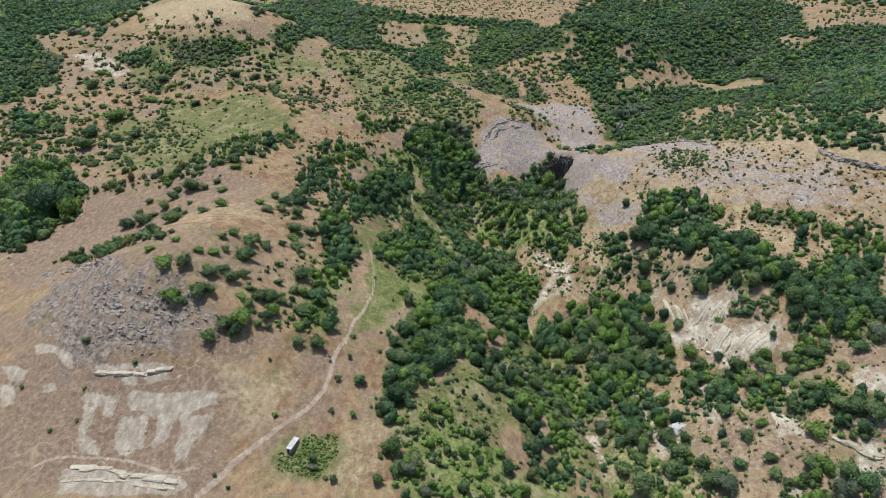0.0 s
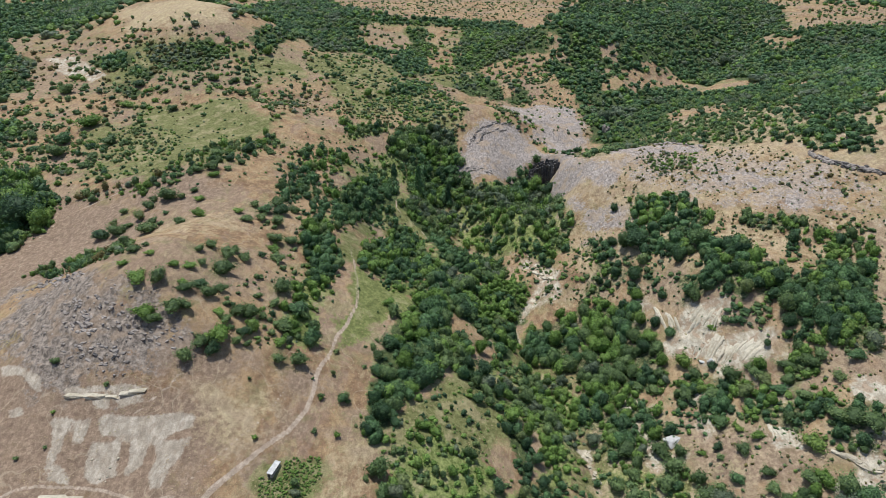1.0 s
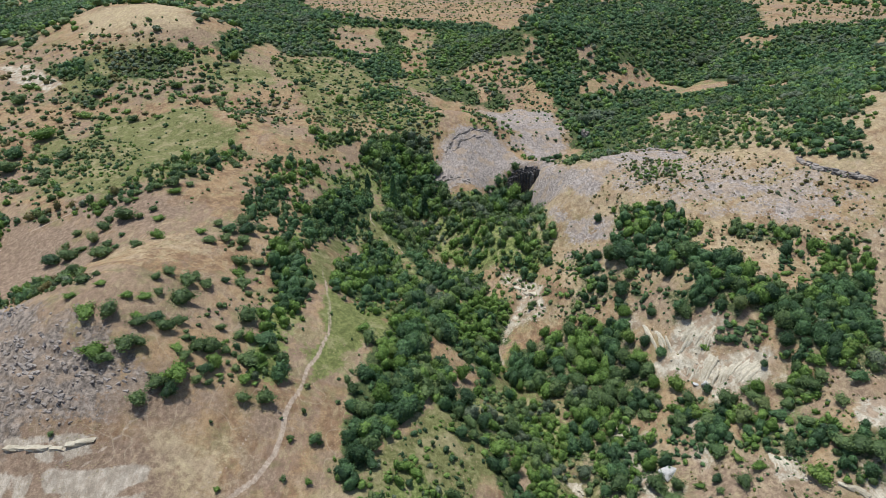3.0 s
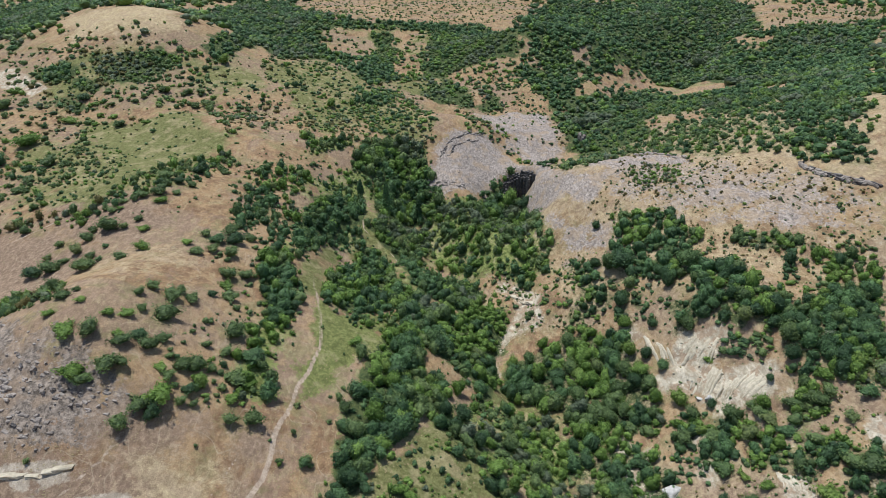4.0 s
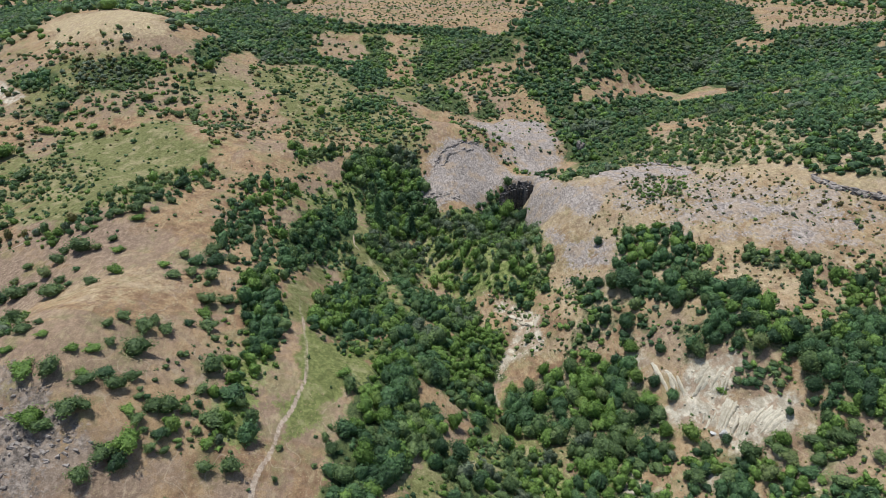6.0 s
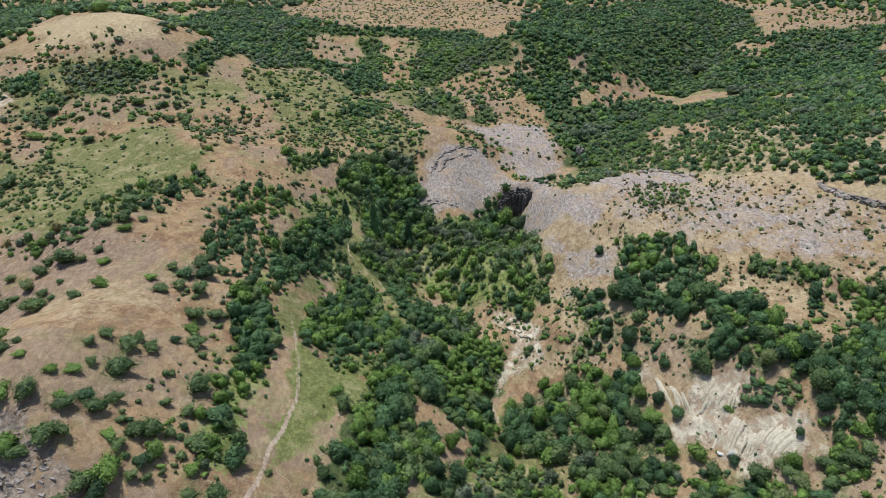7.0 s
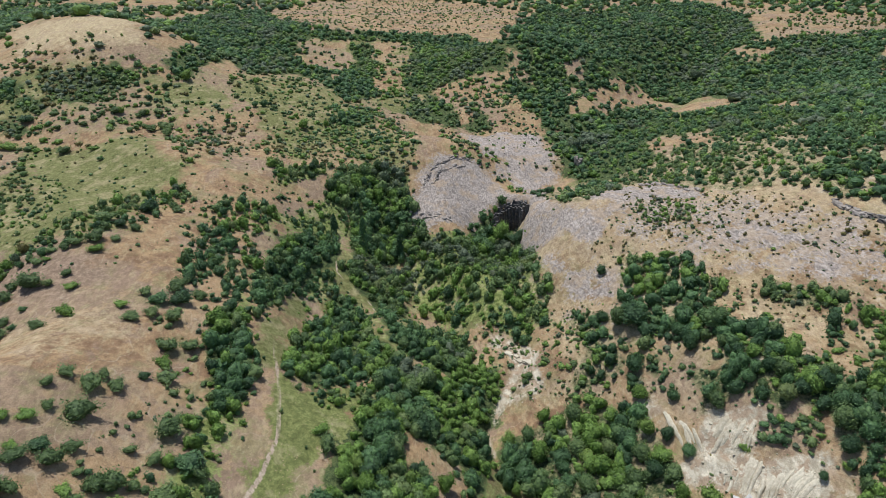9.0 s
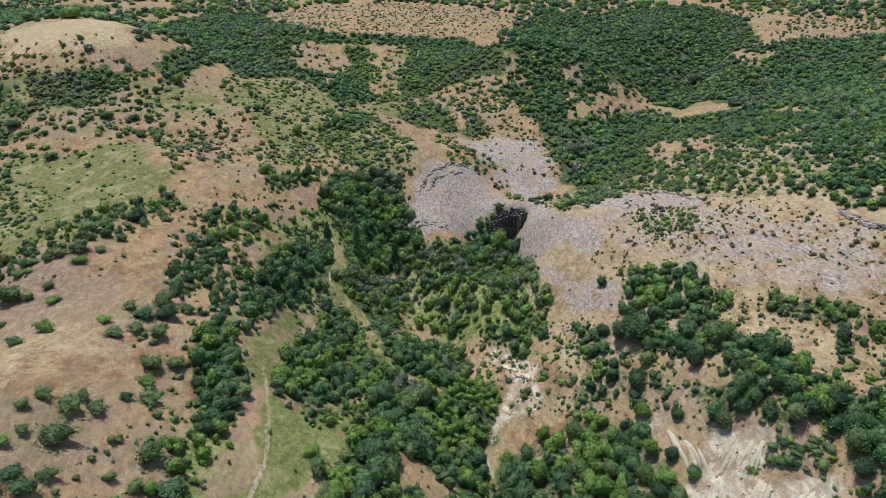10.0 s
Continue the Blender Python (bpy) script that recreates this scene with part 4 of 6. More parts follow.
# ==== plants ====
def joined(name, co, faces, mats, slots=None, tint=None):
    """A mesh object from arrays: places, and a list of face arrays of equal width each."""
    mesh = bpy.data.meshes.new(name)
    mesh.vertices.add(len(co))
    mesh.vertices.foreach_set("co", np.ascontiguousarray(co, np.float32).ravel())
    loops = np.concatenate([f.ravel() for f in faces])
    sizes = np.concatenate([np.full(len(f), f.shape[1]) for f in faces])
    mesh.loops.add(len(loops))
    mesh.loops.foreach_set("vertex_index", loops.astype(np.int32))
    mesh.polygons.add(len(sizes))
    mesh.polygons.foreach_set("loop_start", np.concatenate([[0], np.cumsum(sizes)[:-1]]).astype(np.int32))
    if slots is not None:
        mesh.polygons.foreach_set("material_index", slots.astype(np.int32))
    mesh.update(calc_edges=True)
    if len(faces) > 1:
        mesh.polygons.foreach_set("use_smooth", np.concatenate([np.zeros(len(faces[0]), bool), np.ones(len(faces[1]), bool)]))
    if tint is not None:
        mesh.attributes.new("tint", "FLOAT", "POINT").data.foreach_set("value", tint.astype(np.float32))
    for m in mats:
        mesh.materials.append(m)
    return mesh


def ico(level):
    bm = bmesh.new()
    bmesh.ops.create_icosphere(bm, subdivisions=level, radius=1)
    co = np.array([v.co[:] for v in bm.verts])
    tris = np.array([[v.index for v in f.verts] for f in bm.faces])
    bm.free()
    return co, tris


ICO, ICO_TRIS = ico(1)
ICO_FINE, ICO_FINE_TRIS = ico(2)


def crown_arrays(seed, lobes, sprays, spray, lift=0.0, fine=True, heart_size=0.82, lumpy=1.0):
    """Places, leaf sprays and heart of a crown about 1 m wide and 1 m high over z = 0: a lumpy mound of leaf sprays round a dense heart."""
    r = np.random.RandomState(seed)
    ways = r.normal(size=(lobes, 3))
    ways[:, 2] = np.abs(ways[:, 2]) * 0.9 - 0.15
    ways /= np.linalg.norm(ways, axis=1)[:, None]
    bulge = r.uniform(0.05, 0.23, lobes) * lumpy
    lean = r.uniform(-0.12, 0.12, 2)

    def reach(d):
        near = np.clip(1 - d @ ways.T, 0, 2)
        return 0.31 - 0.08 * (lumpy - 1) + (bulge * np.exp(-near / 0.17)).max(1)

    def placed(d, far):
        at = d * far[:, None] * np.array([1.0, 1.0, 1.25])
        at[:, 2] += 0.3 + lift
        at[:, :2] += lean * at[:, 2:3]
        at[:, 2] = np.maximum(at[:, 2], 0.02 + lift * 0.5)
        return at

    d = r.normal(size=(sprays, 3))
    d[:, 2] = d[:, 2] * 0.85 + 0.28
    d /= np.linalg.norm(d, axis=1)[:, None]
    at = placed(d, reach(d) * r.uniform(0.72, 1.06, sprays))
    n = d * 0.9 + r.normal(size=(sprays, 3)) * 0.55 + np.array([0, 0, 0.3])
    n /= np.linalg.norm(n, axis=1)[:, None]
    u = np.cross(n, r.normal(size=(sprays, 3)))
    # some shoots stand up and out of the crown
    shoots = r.uniform(0, 1, sprays) < 0.2
    u[shoots] = (d * 0.8 + r.normal(size=(sprays, 3)) * 0.3 + np.array([0, 0, 0.8]))[shoots]
    u /= np.linalg.norm(u, axis=1)[:, None]
    v = np.cross(n, u)
    v /= np.maximum(np.linalg.norm(v, axis=1), 1e-6)[:, None]
    n = np.cross(u, v)
    s = spray * r.uniform(0.55, 1.35, (sprays, 1))
    blade = np.stack([at - u * s * 0.8 + v * s * 0.6, at + u * s * 1.3 + n * s * 0.15, at - u * s * 0.8 - v * s * 0.6], 1).reshape(-1, 3)
    ball, ball_tris = (ICO_FINE, ICO_FINE_TRIS) if fine else (ICO, ICO_TRIS)
    heart = placed(ball, reach(ball) * heart_size)
    return np.vstack([blade, heart]), np.arange(len(blade)).reshape(-1, 3), ball_tris + len(blade)


def spread_plants(name, kinds, spots, mats, label, category):
    """One body of uncounted plants. spots: rows of x, y, width, height, kind, material slot."""
    spots = np.asarray(spots, float)
    r = np.random.RandomState(len(spots))
    ground_z = ground_height(spots[:, 0], spots[:, 1])
    cos, quads, tris, qs, ts, tints, base = [], [], [], [], [], [], 0
    for k, (co, q, t) in enumerate(kinds):
        rows = np.where(spots[:, 4].astype(int) == k)[0]
        if not len(rows):
            continue
        s = spots[rows]
        a = r.uniform(0, 6.283, len(rows))
        ca, sa = np.cos(a)[:, None], np.sin(a)[:, None]
        oval = np.exp(r.uniform(-0.24, 0.24, (len(rows), 1)))
        lx, ly = co[None, :, 0] * oval, co[None, :, 1] / oval
        x = (lx * ca - ly * sa) * s[:, 2:3] + s[:, 0:1]
        y = (lx * sa + ly * ca) * s[:, 2:3] + s[:, 1:2]
        z = co[None, :, 2] * s[:, 3:4] + ground_z[rows][:, None] - 0.05 * s[:, 3:4]
        cos.append(np.stack([x, y, z], -1).reshape(-1, 3))
        shift = (base + np.arange(len(rows)) * len(co))[:, None, None]
        quads.append((q[None] + shift).reshape(-1, 3))
        tris.append((t[None] + shift).reshape(-1, 3))
        qs.append(np.repeat(s[:, 5], len(q)))
        ts.append(np.repeat(s[:, 5], len(t)))
        tints.append(np.repeat(r.uniform(0, 1, len(rows)), len(co)))
        base += len(rows) * len(co)
    mesh = joined(name, np.vstack(cos), [np.vstack(quads), np.vstack(tris)], mats, np.concatenate(qs + ts), np.concatenate(tints))
    return tagged(new(name, mesh), label, category, kind="stuff")


def scatter(outline, gap, seed, full=0.9, rim=0.5, loose=0.36):
    """Places inside an outline, about gap metres from each other."""
    r = np.random.RandomState(seed)
    xs, ys = [p[0] for p in outline], [p[1] for p in outline]
    gx, gy = np.meshgrid(np.arange(min(xs) - 2, max(xs) + 2, gap), np.arange(min(ys) - 2, max(ys) + 2, gap * 0.87))
    gx = gx + (np.arange(gx.shape[0]) % 2)[:, None] * gap / 2
    x, y = gx.ravel() + r.uniform(-loose, loose, gx.size) * gap, gy.ravel() + r.uniform(-loose, loose, gx.size) * gap
    d = inside(outline, x, y) + rim * gap * value_noise(x, y, gap * 2.5, seed)
    keep = (d > 0) & (r.uniform(0, 1, x.size) < full)
    return x[keep], y[keep]


def clear_of(x, y, *lines):
    keep = np.ones(len(x), bool)
    for line, width in lines:
        d, _ = along(line, x, y)
        keep &= d > width
    return keep


TINY = [crown_arrays(80 + s, 5, 18, 0.165, 0.0, False, 0.95) for s in range(6)]
SMALL = [crown_arrays(s, 7, 60, 0.11, 0.0, False, 0.92, 1.3) for s in range(6)]
MIDDLE = [crown_arrays(60 + s, 7, 102, 0.092, 0.0, False, 0.9, 1.3) for s in range(6)]
MEDIUM = [crown_arrays(20 + s, 7, 184, 0.0748, 0.0, True, 0.88, 1.3) for s in range(6)]
LARGE = [crown_arrays(40 + s, 9, 400, 0.0536, 0.0, True, 0.86, 1.3) for s in range(6)]
LEAVES = [LEAF_OAK, LEAF_LIGHT, LEAF_SCRUB, LEAF_GREY, LEAF_DRY]
pick = np.random.RandomState(7)


def rows_for(x, y, wide, tall, mats):
    """Rows for spread_plants: widths and heights drawn between bounds, leaf kinds by weight."""
    n = len(x)
    w = wide[0] + 1.12 * (wide[1] - wide[0]) * pick.uniform(0, 1, n) ** 1.4
    # leaf kinds keep together in swathes, with strays
    swathe = value_noise(x, y, 15, 81) + 0.6 * value_noise(x, y, 6, 82) + 0.6 * value_noise(x, y, 48, 83)
    mixed = np.where(pick.uniform(0, 1, n) < 0.72, np.clip(0.5 + 0.65 * swathe, 0.001, 0.999), pick.uniform(0, 1, n))
    kind = np.searchsorted(np.cumsum(mats)[:-1], mixed)
    return np.stack([x, y, w, w * pick.uniform(tall[0], tall[1], n), pick.randint(0, 6, n), kind], -1)


HILL_BUSHES = [(-109.4, 236.3, 4.3), (-110.3, 229.5, 3.4), (-99.5, 235.3, 5.5), (-100.5, 228.6, 5.8), (-103.5, 225.1, 3.7), (-92.7, 214.0, 6.9), (-93.4, 221.9, 3.6), (-89.4, 217.8, 2.3), (-81.7, 215.1, 4.1), (-90.5, 226.9, 2.4), (-76.9, 220.4, 5.3), (-126.1, 249.3, 4.2), (-99.5, 240.2, 4.3), (-93.6, 238.0, 8.0), (-88.2, 237.0, 3.7), (-96.4, 249.7, 3.9), (-93.9, 250.5, 2.6), (-85.1, 241.9, 3.8), (-81.1, 235.1, 4.0), (-94.3, 254.7, 3.5), (-90.1, 254.9, 3.5), (-88.1, 257.5, 4.4), (-82.8, 259.7, 6.6), (-81.1, 253.8, 4.3), (-77.5, 260.9, 3.5)]
BROW_BUSHES = [(-85.0, 273.6, 7.8), (-79.4, 270.9, 5.4), (-74.7, 270.0, 4.0), (-76.3, 288.5, 9.6), (-67.9, 292.4, 3.8), (-65.1, 225.1, 4.6), (-61.1, 219.4, 4.8), (-61.3, 232.9, 4.3), (-57.0, 229.2, 5.4), (-56.7, 222.5, 4.5), (-54.3, 237.6, 6.7), (-52.0, 230.6, 6.9), (-51.3, 221.5, 5.6), (-47.9, 235.7, 4.7), (-45.4, 211.7, 5.0), (-48.8, 202.6, 4.8), (-49.9, 209.1, 6.0), (-50.7, 195.4, 3.3), (-46.7, 197.4, 5.0), (-63.5, 188.9, 3.9), (-65.3, 184.4, 3.8), (-62.9, 178.3, 4.0), (-58.3, 187.3, 5.5), (-57.5, 191.5, 3.9), (-54.3, 189.3, 5.2)]
SLOPE_BUSHES = [(-79.4, 182.5, 2.6), (-76.1, 176.7, 3.5), (-82.1, 179.5, 5.2), (-90.3, 186.1, 5.1), (-68.5, 172.8, 4.0), (-65.0, 174.5, 4.6), (-82.2, 172.6, 3.1), (-57.2, 178.9, 7.1), (-111.7, 222.2, 9.1), (-106.3, 221.7, 7.4), (-75.9, 165.5, 6.6), (-70.6, 165.7, 6.6), (-63.6, 164.7, 5.0), (-64.7, 166.8, 3.3), (-60.7, 168.7, 5.1), (-56.0, 170.1, 4.5), (-58.1, 166.1, 5.9), (-53.6, 165.3, 2.9), (-52.1, 166.0, 2.6), (-71.0, 156.1, 6.9), (-68.5, 154.7, 6.0), (-64.3, 157.8, 7.5), (-61.9, 159.0, 4.6), (-54.3, 160.7, 3.7), (-47.2, 164.7, 6.4)]
FOOT_BUSHES = [(-50.3, 163.2, 5.8), (-44.5, 165.4, 2.6), (-52.1, 159.3, 3.4), (-50.5, 157.4, 2.0), (-47.8, 157.2, 4.0), (-46.7, 159.6, 2.6), (-55.5, 150.7, 5.5), (-52.0, 152.9, 7.0), (-53.3, 148.7, 4.9), (-48.5, 153.3, 3.1), (-46.0, 154.0, 2.8), (-43.9, 156.0, 1.7), (-59.0, 145.9, 5.2), (-38.9, 158.0, 3.7), (-38.3, 152.5, 3.6), (-42.2, 181.3, 6.9), (-43.0, 172.6, 3.9), (-37.1, 174.1, 7.0), (-34.8, 172.1, 3.6), (-36.0, 164.2, 4.1), (-31.9, 169.2, 2.7), (-31.7, 162.5, 6.4), (-39.0, 164.5, 6.4), (-33.7, 154.0, 5.6), (-47.4, 173.5, 3.0)]
MEADOW_BUSHES = [(-12.6, 192.1, 3.6), (-10.9, 186.5, 4.5), (-14.8, 171.9, 1.5), (-15.5, 168.1, 2.7), (-17.8, 168.3, 1.2), (-25.1, 162.6, 1.7), (-17.5, 159.3, 1.1), (-21.8, 146.6, 3.5), (-20.5, 145.9, 1.4), (-22.0, 211.5, 3.2), (-28.8, 185.3, 1.3), (-29.7, 150.5, 1.1), (-27.1, 145.6, 1.9), (-43.8, 144.6, 1.1), (-13.2, 179.8, 0.9), (-15.5, 186.3, 1.1), (-19.1, 207.7, 2.1), (-22.0, 196.8, 1.3), (-10.1, 206.5, 2.5), (-14.0, 164.5, 4.4), (-11.0, 170.8, 6.0)]
FRONT_BUSHES = [(-27.0, 144.9, 1.6), (-21.5, 146.5, 3.2), (-27.2, 135.0, 1.8), (-22.0, 135.1, 2.0), (-17.5, 159.6, 1.3), (-12.0, 126.8, 6.8), (-14.5, 124.7, 1.8), (-24.3, 116.2, 2.3), (-26.1, 116.3, 1.3), (-14.6, 117.7, 3.4), (-17.9, 139.2, 1.2), (-29.7, 121.1, 2.6), (-39.8, 130.1, 1.8), (-25.1, 162.8, 2.0), (-10.7, 121.2, 4.4), (-6.2, 124.0, 5.3), (-91.4, 147.8, 2.4), (-59.0, 145.9, 3.8), (-104.1, 138.1, 1.4), (-91.3, 125.6, 1.3), (-86.1, 128.1, 1.1), (-87.3, 136.0, 1.3), (-75.9, 140.1, 1.6), (-50.0, 114.7, 1.2), (-46.2, 111.8, 1.1)]
BANK_BUSHES = [(73.3, 141.6, 3.5), (72.9, 138.3, 2.7), (78.1, 137.8, 4.8), (69.5, 141.4, 2.4), (79.6, 144.9, 3.2), (80.7, 129.7, 4.7), (87.6, 125.2, 5.3), (91.6, 132.4, 6.2), (82.4, 140.6, 3.8), (76.5, 149.0, 6.0), (74.2, 130.4, 4.4), (96.6, 158.4, 5.6), (101.3, 156.0, 6.3), (110.8, 153.1, 5.2), (105.1, 149.1, 4.0), (98.9, 137.7, 6.0), (102.5, 135.2, 7.1), (105.5, 133.3, 7.1), (92.3, 152.5, 5.1), (96.0, 146.8, 6.1), (88.9, 162.6, 3.4), (84.8, 154.9, 6.2), (78.0, 158.6, 6.6), (90.7, 157.6, 5.2), (90.2, 142.3, 4.2)]
STREAM_BUSHES = [(52.3, 140.1, 5.8), (60.8, 144.9, 6.9), (52.8, 148.0, 5.6), (58.6, 134.3, 6.7), (47.5, 137.8, 4.4), (51.0, 131.7, 7.6), (67.4, 127.6, 6.6), (75.0, 173.4, 6.6), (76.4, 167.8, 4.9), (72.4, 161.8, 4.8), (83.8, 162.4, 6.4), (89.4, 159.8, 4.5), (81.1, 168.0, 3.8), (90.1, 123.4, 5.0), (95.9, 117.5, 7.6), (93.4, 119.7, 6.6), (84.4, 121.2, 3.9), (79.8, 124.9, 4.3), (81.0, 121.8, 3.0), (64.7, 143.3, 5.2), (61.9, 138.6, 6.1), (65.8, 133.3, 5.7)]
WEST_BUSHES = [(-199.8, 388.8, 10.1), (-229.2, 405.4, 8.3), (-204.4, 410.5, 6.5), (-194.0, 377.7, 6.0), (-157.8, 366.4, 7.8), (-160.4, 392.6, 8.2), (-168.1, 361.5, 5.0), (-177.8, 366.8, 3.6), (-132.4, 359.7, 6.2), (-118.3, 356.9, 4.7), (-111.5, 345.0, 3.9), (-141.8, 379.7, 4.3), (-130.1, 380.7, 4.3), (-118.0, 378.0, 4.2), (-120.1, 393.3, 7.2), (-108.9, 396.3, 5.8), (-101.9, 397.5, 5.8), (-94.7, 382.8, 6.4), (-101.3, 381.3, 7.1), (-167.1, 341.1, 13.6), (-170.9, 320.7, 11.1), (-146.8, 315.6, 9.4), (-186.9, 325.3, 6.7), (-166.2, 304.6, 9.4), (-148.0, 290.2, 6.5), (-148.4, 300.1, 6.1)]
UPPER_TREES = [(-73.9, 311.0, 5), (-33.7, 392.0, 6), (-23.4, 398.0, 4), (-15.6, 407.3, 5), (-64.7, 453.9, 4), (-60.8, 436.7, 4), (-59.0, 410.8, 4), (-54.7, 412.4, 4.5), (-107.5, 396.8, 3.5), (-110.2, 393.8, 3), (-101.2, 393.6, 3), (-105.2, 384.0, 3), (-97.6, 384.4, 4), (-93.0, 375.7, 5), (-117.8, 394.2, 4), (-109.8, 423.9, 4), (-105.5, 425.0, 4), (-97.5, 438.4, 7), (-105.4, 447.5, 4), (-95.4, 479.2, 4), (-84.6, 493.7, 5)]
RIGHT_TREES = [(83.2, 192.6, 6.5), (76.4, 201.3, 4.1), (69.6, 207.7, 5.7), (70.9, 215.6, 7.0), (63.9, 215.3, 2.3), (91.9, 214.2, 7.8), (90.4, 192.5, 4.4), (95.3, 184.6, 6.4), (83.2, 218.0, 5.1), (84.2, 211.2, 5.7), (102.1, 174.1, 6.9), (71.7, 232.3, 7.4), (73.3, 255.9, 4.4), (68.5, 237.1, 5.0), (76.1, 228.7, 8.9), (116.7, 203.2, 5.1), (101.1, 169.1, 5.1), (91.3, 161.1, 4.9), (99.4, 166.6, 2.0), (95.1, 167.0, 2.7), (74.8, 186.6, 4.6), (85.0, 180.5, 2.8)]
BELT_TREES = [(-12.0, 142.5, 8.8), (-10.6, 156.7, 9.3), (-13.9, 148.0, 7.1), (-6.9, 163.1, 9.6), (-2.3, 176.1, 10.1), (1.2, 190.4, 9.7), (-6.6, 179.3, 8.4), (-8.0, 149.9, 7.1), (-24.8, 153.6, 2.6), (11.5, 172.4, 8.3), (16.7, 173.1, 8.4), (19.4, 163.5, 8.5), (22.9, 155.7, 8.6), (26.3, 150.7, 8.5), (27.5, 142.4, 7.3), (28.1, 135.2, 7.1), (15.7, 184.2, 7.7), (-0.3, 138.3, 3.4), (9.5, 129.7, 4.0), (16.6, 129.4, 6.8), (22.3, 129.9, 6.9), (5.8, 152.2, 2.7), (12.6, 148.2, 2.3)]
GROVE_TREES = [(52.0, 164.9, 8.1), (57.9, 176.8, 9.7), (66.8, 185.9, 11.3), (51.8, 189.5, 12.2), (42.7, 202.1, 11.4), (35.9, 210.1, 10.0), (46.5, 214.8, 9.8), (53.9, 211.4, 10.9), (62.3, 206.0, 10.7), (69.3, 197.0, 10.0), (69.7, 177.7, 9.0), (61.6, 177.9, 9.7), (52.1, 201.0, 10.6), (34.8, 193.3, 8.2), (69.3, 189.3, 10.2), (47.6, 196.8, 10.4), (59.5, 196.5, 10.4), (65.7, 192.0, 10.3), (41.1, 211.3, 9.6)]

def with_young(rows, share, least=0.3, most=0.65):
    """The rows, and beside some of the plants smaller ones that grow into them."""
    out = [rows]
    for k in range(2):
        some = rows[pick.uniform(0, 1, len(rows)) < share].copy()
        a, d = pick.uniform(0, 6.283, len(some)), some[:, 2] * pick.uniform(0.4, 0.75, len(some))
        some[:, 0] += d * np.cos(a)
        some[:, 1] += d * np.sin(a)
        some[:, 2:4] *= pick.uniform(least, most, (len(some), 1))
        some[:, 4] = pick.randint(0, 6, len(some))
        out.append(some)
    return np.vstack(out)


# single plants: east, north, width
PLACED = np.array(HILL_BUSHES + BROW_BUSHES + SLOPE_BUSHES + FOOT_BUSHES + MEADOW_BUSHES + FRONT_BUSHES + BANK_BUSHES + STREAM_BUSHES + WEST_BUSHES + UPPER_TREES + RIGHT_TREES + BELT_TREES + GROVE_TREES)
KEEP_OFF = ((TRACK, 1.9), (WOOD_PATH, 1.6), (STREAM[4:8], 1.8), (STREAM[:3], 2.0), (FARM_ROAD, 2.0), (SPUR, 1.2))


def open_to_plants(x, y, room=0.42, thin=0.9):
    """Where a plant may stand: off the paths, the stream and the pool, clear of the single plants, and seldom in a clearing."""
    keep = np.hypot(x - POOL[0], y - POOL[1]) > 5.5
    keep &= np.hypot(x - 63.6, y - 145) > 4.6
    for line, width in KEEP_OFF:
        d, _ = along(line, x, y)
        keep &= d > width
    for px, py, pw in PLACED:
        keep &= np.hypot(x - px, y - py) > pw * room
    rocky = cover({k: o for k, o in TALUS.items() if k != "hill_rocks"}, x, y, 1.5, 2)
    keep &= (rocky < 0.5) | (pick.uniform(0, 1, len(x)) > 0.8)
    keep &= (cover(CLEARINGS, x, y, 1.5, np.where(y > 400, 9, 1.5)) < 0.5) | (pick.uniform(0, 1, len(x)) > thin - 0.1)
    return keep


near_rows, back_rows = [], []
for k, (name, outline) in enumerate(WOODS.items()):
    gap, full, wide, leaves = WOOD_MAKE[name]
    x, y = scatter(outline, gap, 100 + k, full, 0.6, 0.5)
    keep = open_to_plants(x, y, 0.34)
    rows = rows_for(x[keep], y[keep], wide, (0.75, 1.4), leaves)
    rows = with_young(rows, 0.16)
    tall = (rows[:, 1] < 205) & (rows[:, 2] > 3.2)
    near_rows.append(rows[tall])
    back_rows.append(rows[~tall])
# low bright growth between the trees
under_rows = []
for k, (name, outline) in enumerate(WOODS.items()):
    x, y = scatter(outline, 2.9, 150 + k, 0.55, 1.2)
    keep = clear_of(x, y, (TRACK, 1.6), (WOOD_PATH, 1.3), (STREAM[4:8], 1.2)) & (np.hypot(x - POOL[0], y - POOL[1]) > 5.5)
    under_rows.append(rows_for(x[keep], y[keep], (1.0, 3.0), (0.5, 0.9), LIGHT))
spread_plants("undergrowth", SMALL, np.vstack(under_rows), LEAVES, "bright green low undergrowth between the trees", "undergrowth")
spread_plants("valley_woods", LARGE, np.vstack(near_rows), LEAVES, "dense green deciduous woods along the stream valley", "woods")
back_rows = np.vstack(back_rows)
spread_plants("middle_woods", MEDIUM, back_rows[back_rows[:, 1] < 250], LEAVES, "green mixed woods along the valley sides", "woods")
spread_plants("upper_woods", MIDDLE, back_rows[back_rows[:, 1] >= 250], LEAVES, "green mixed woods at the head of the valley", "woods")

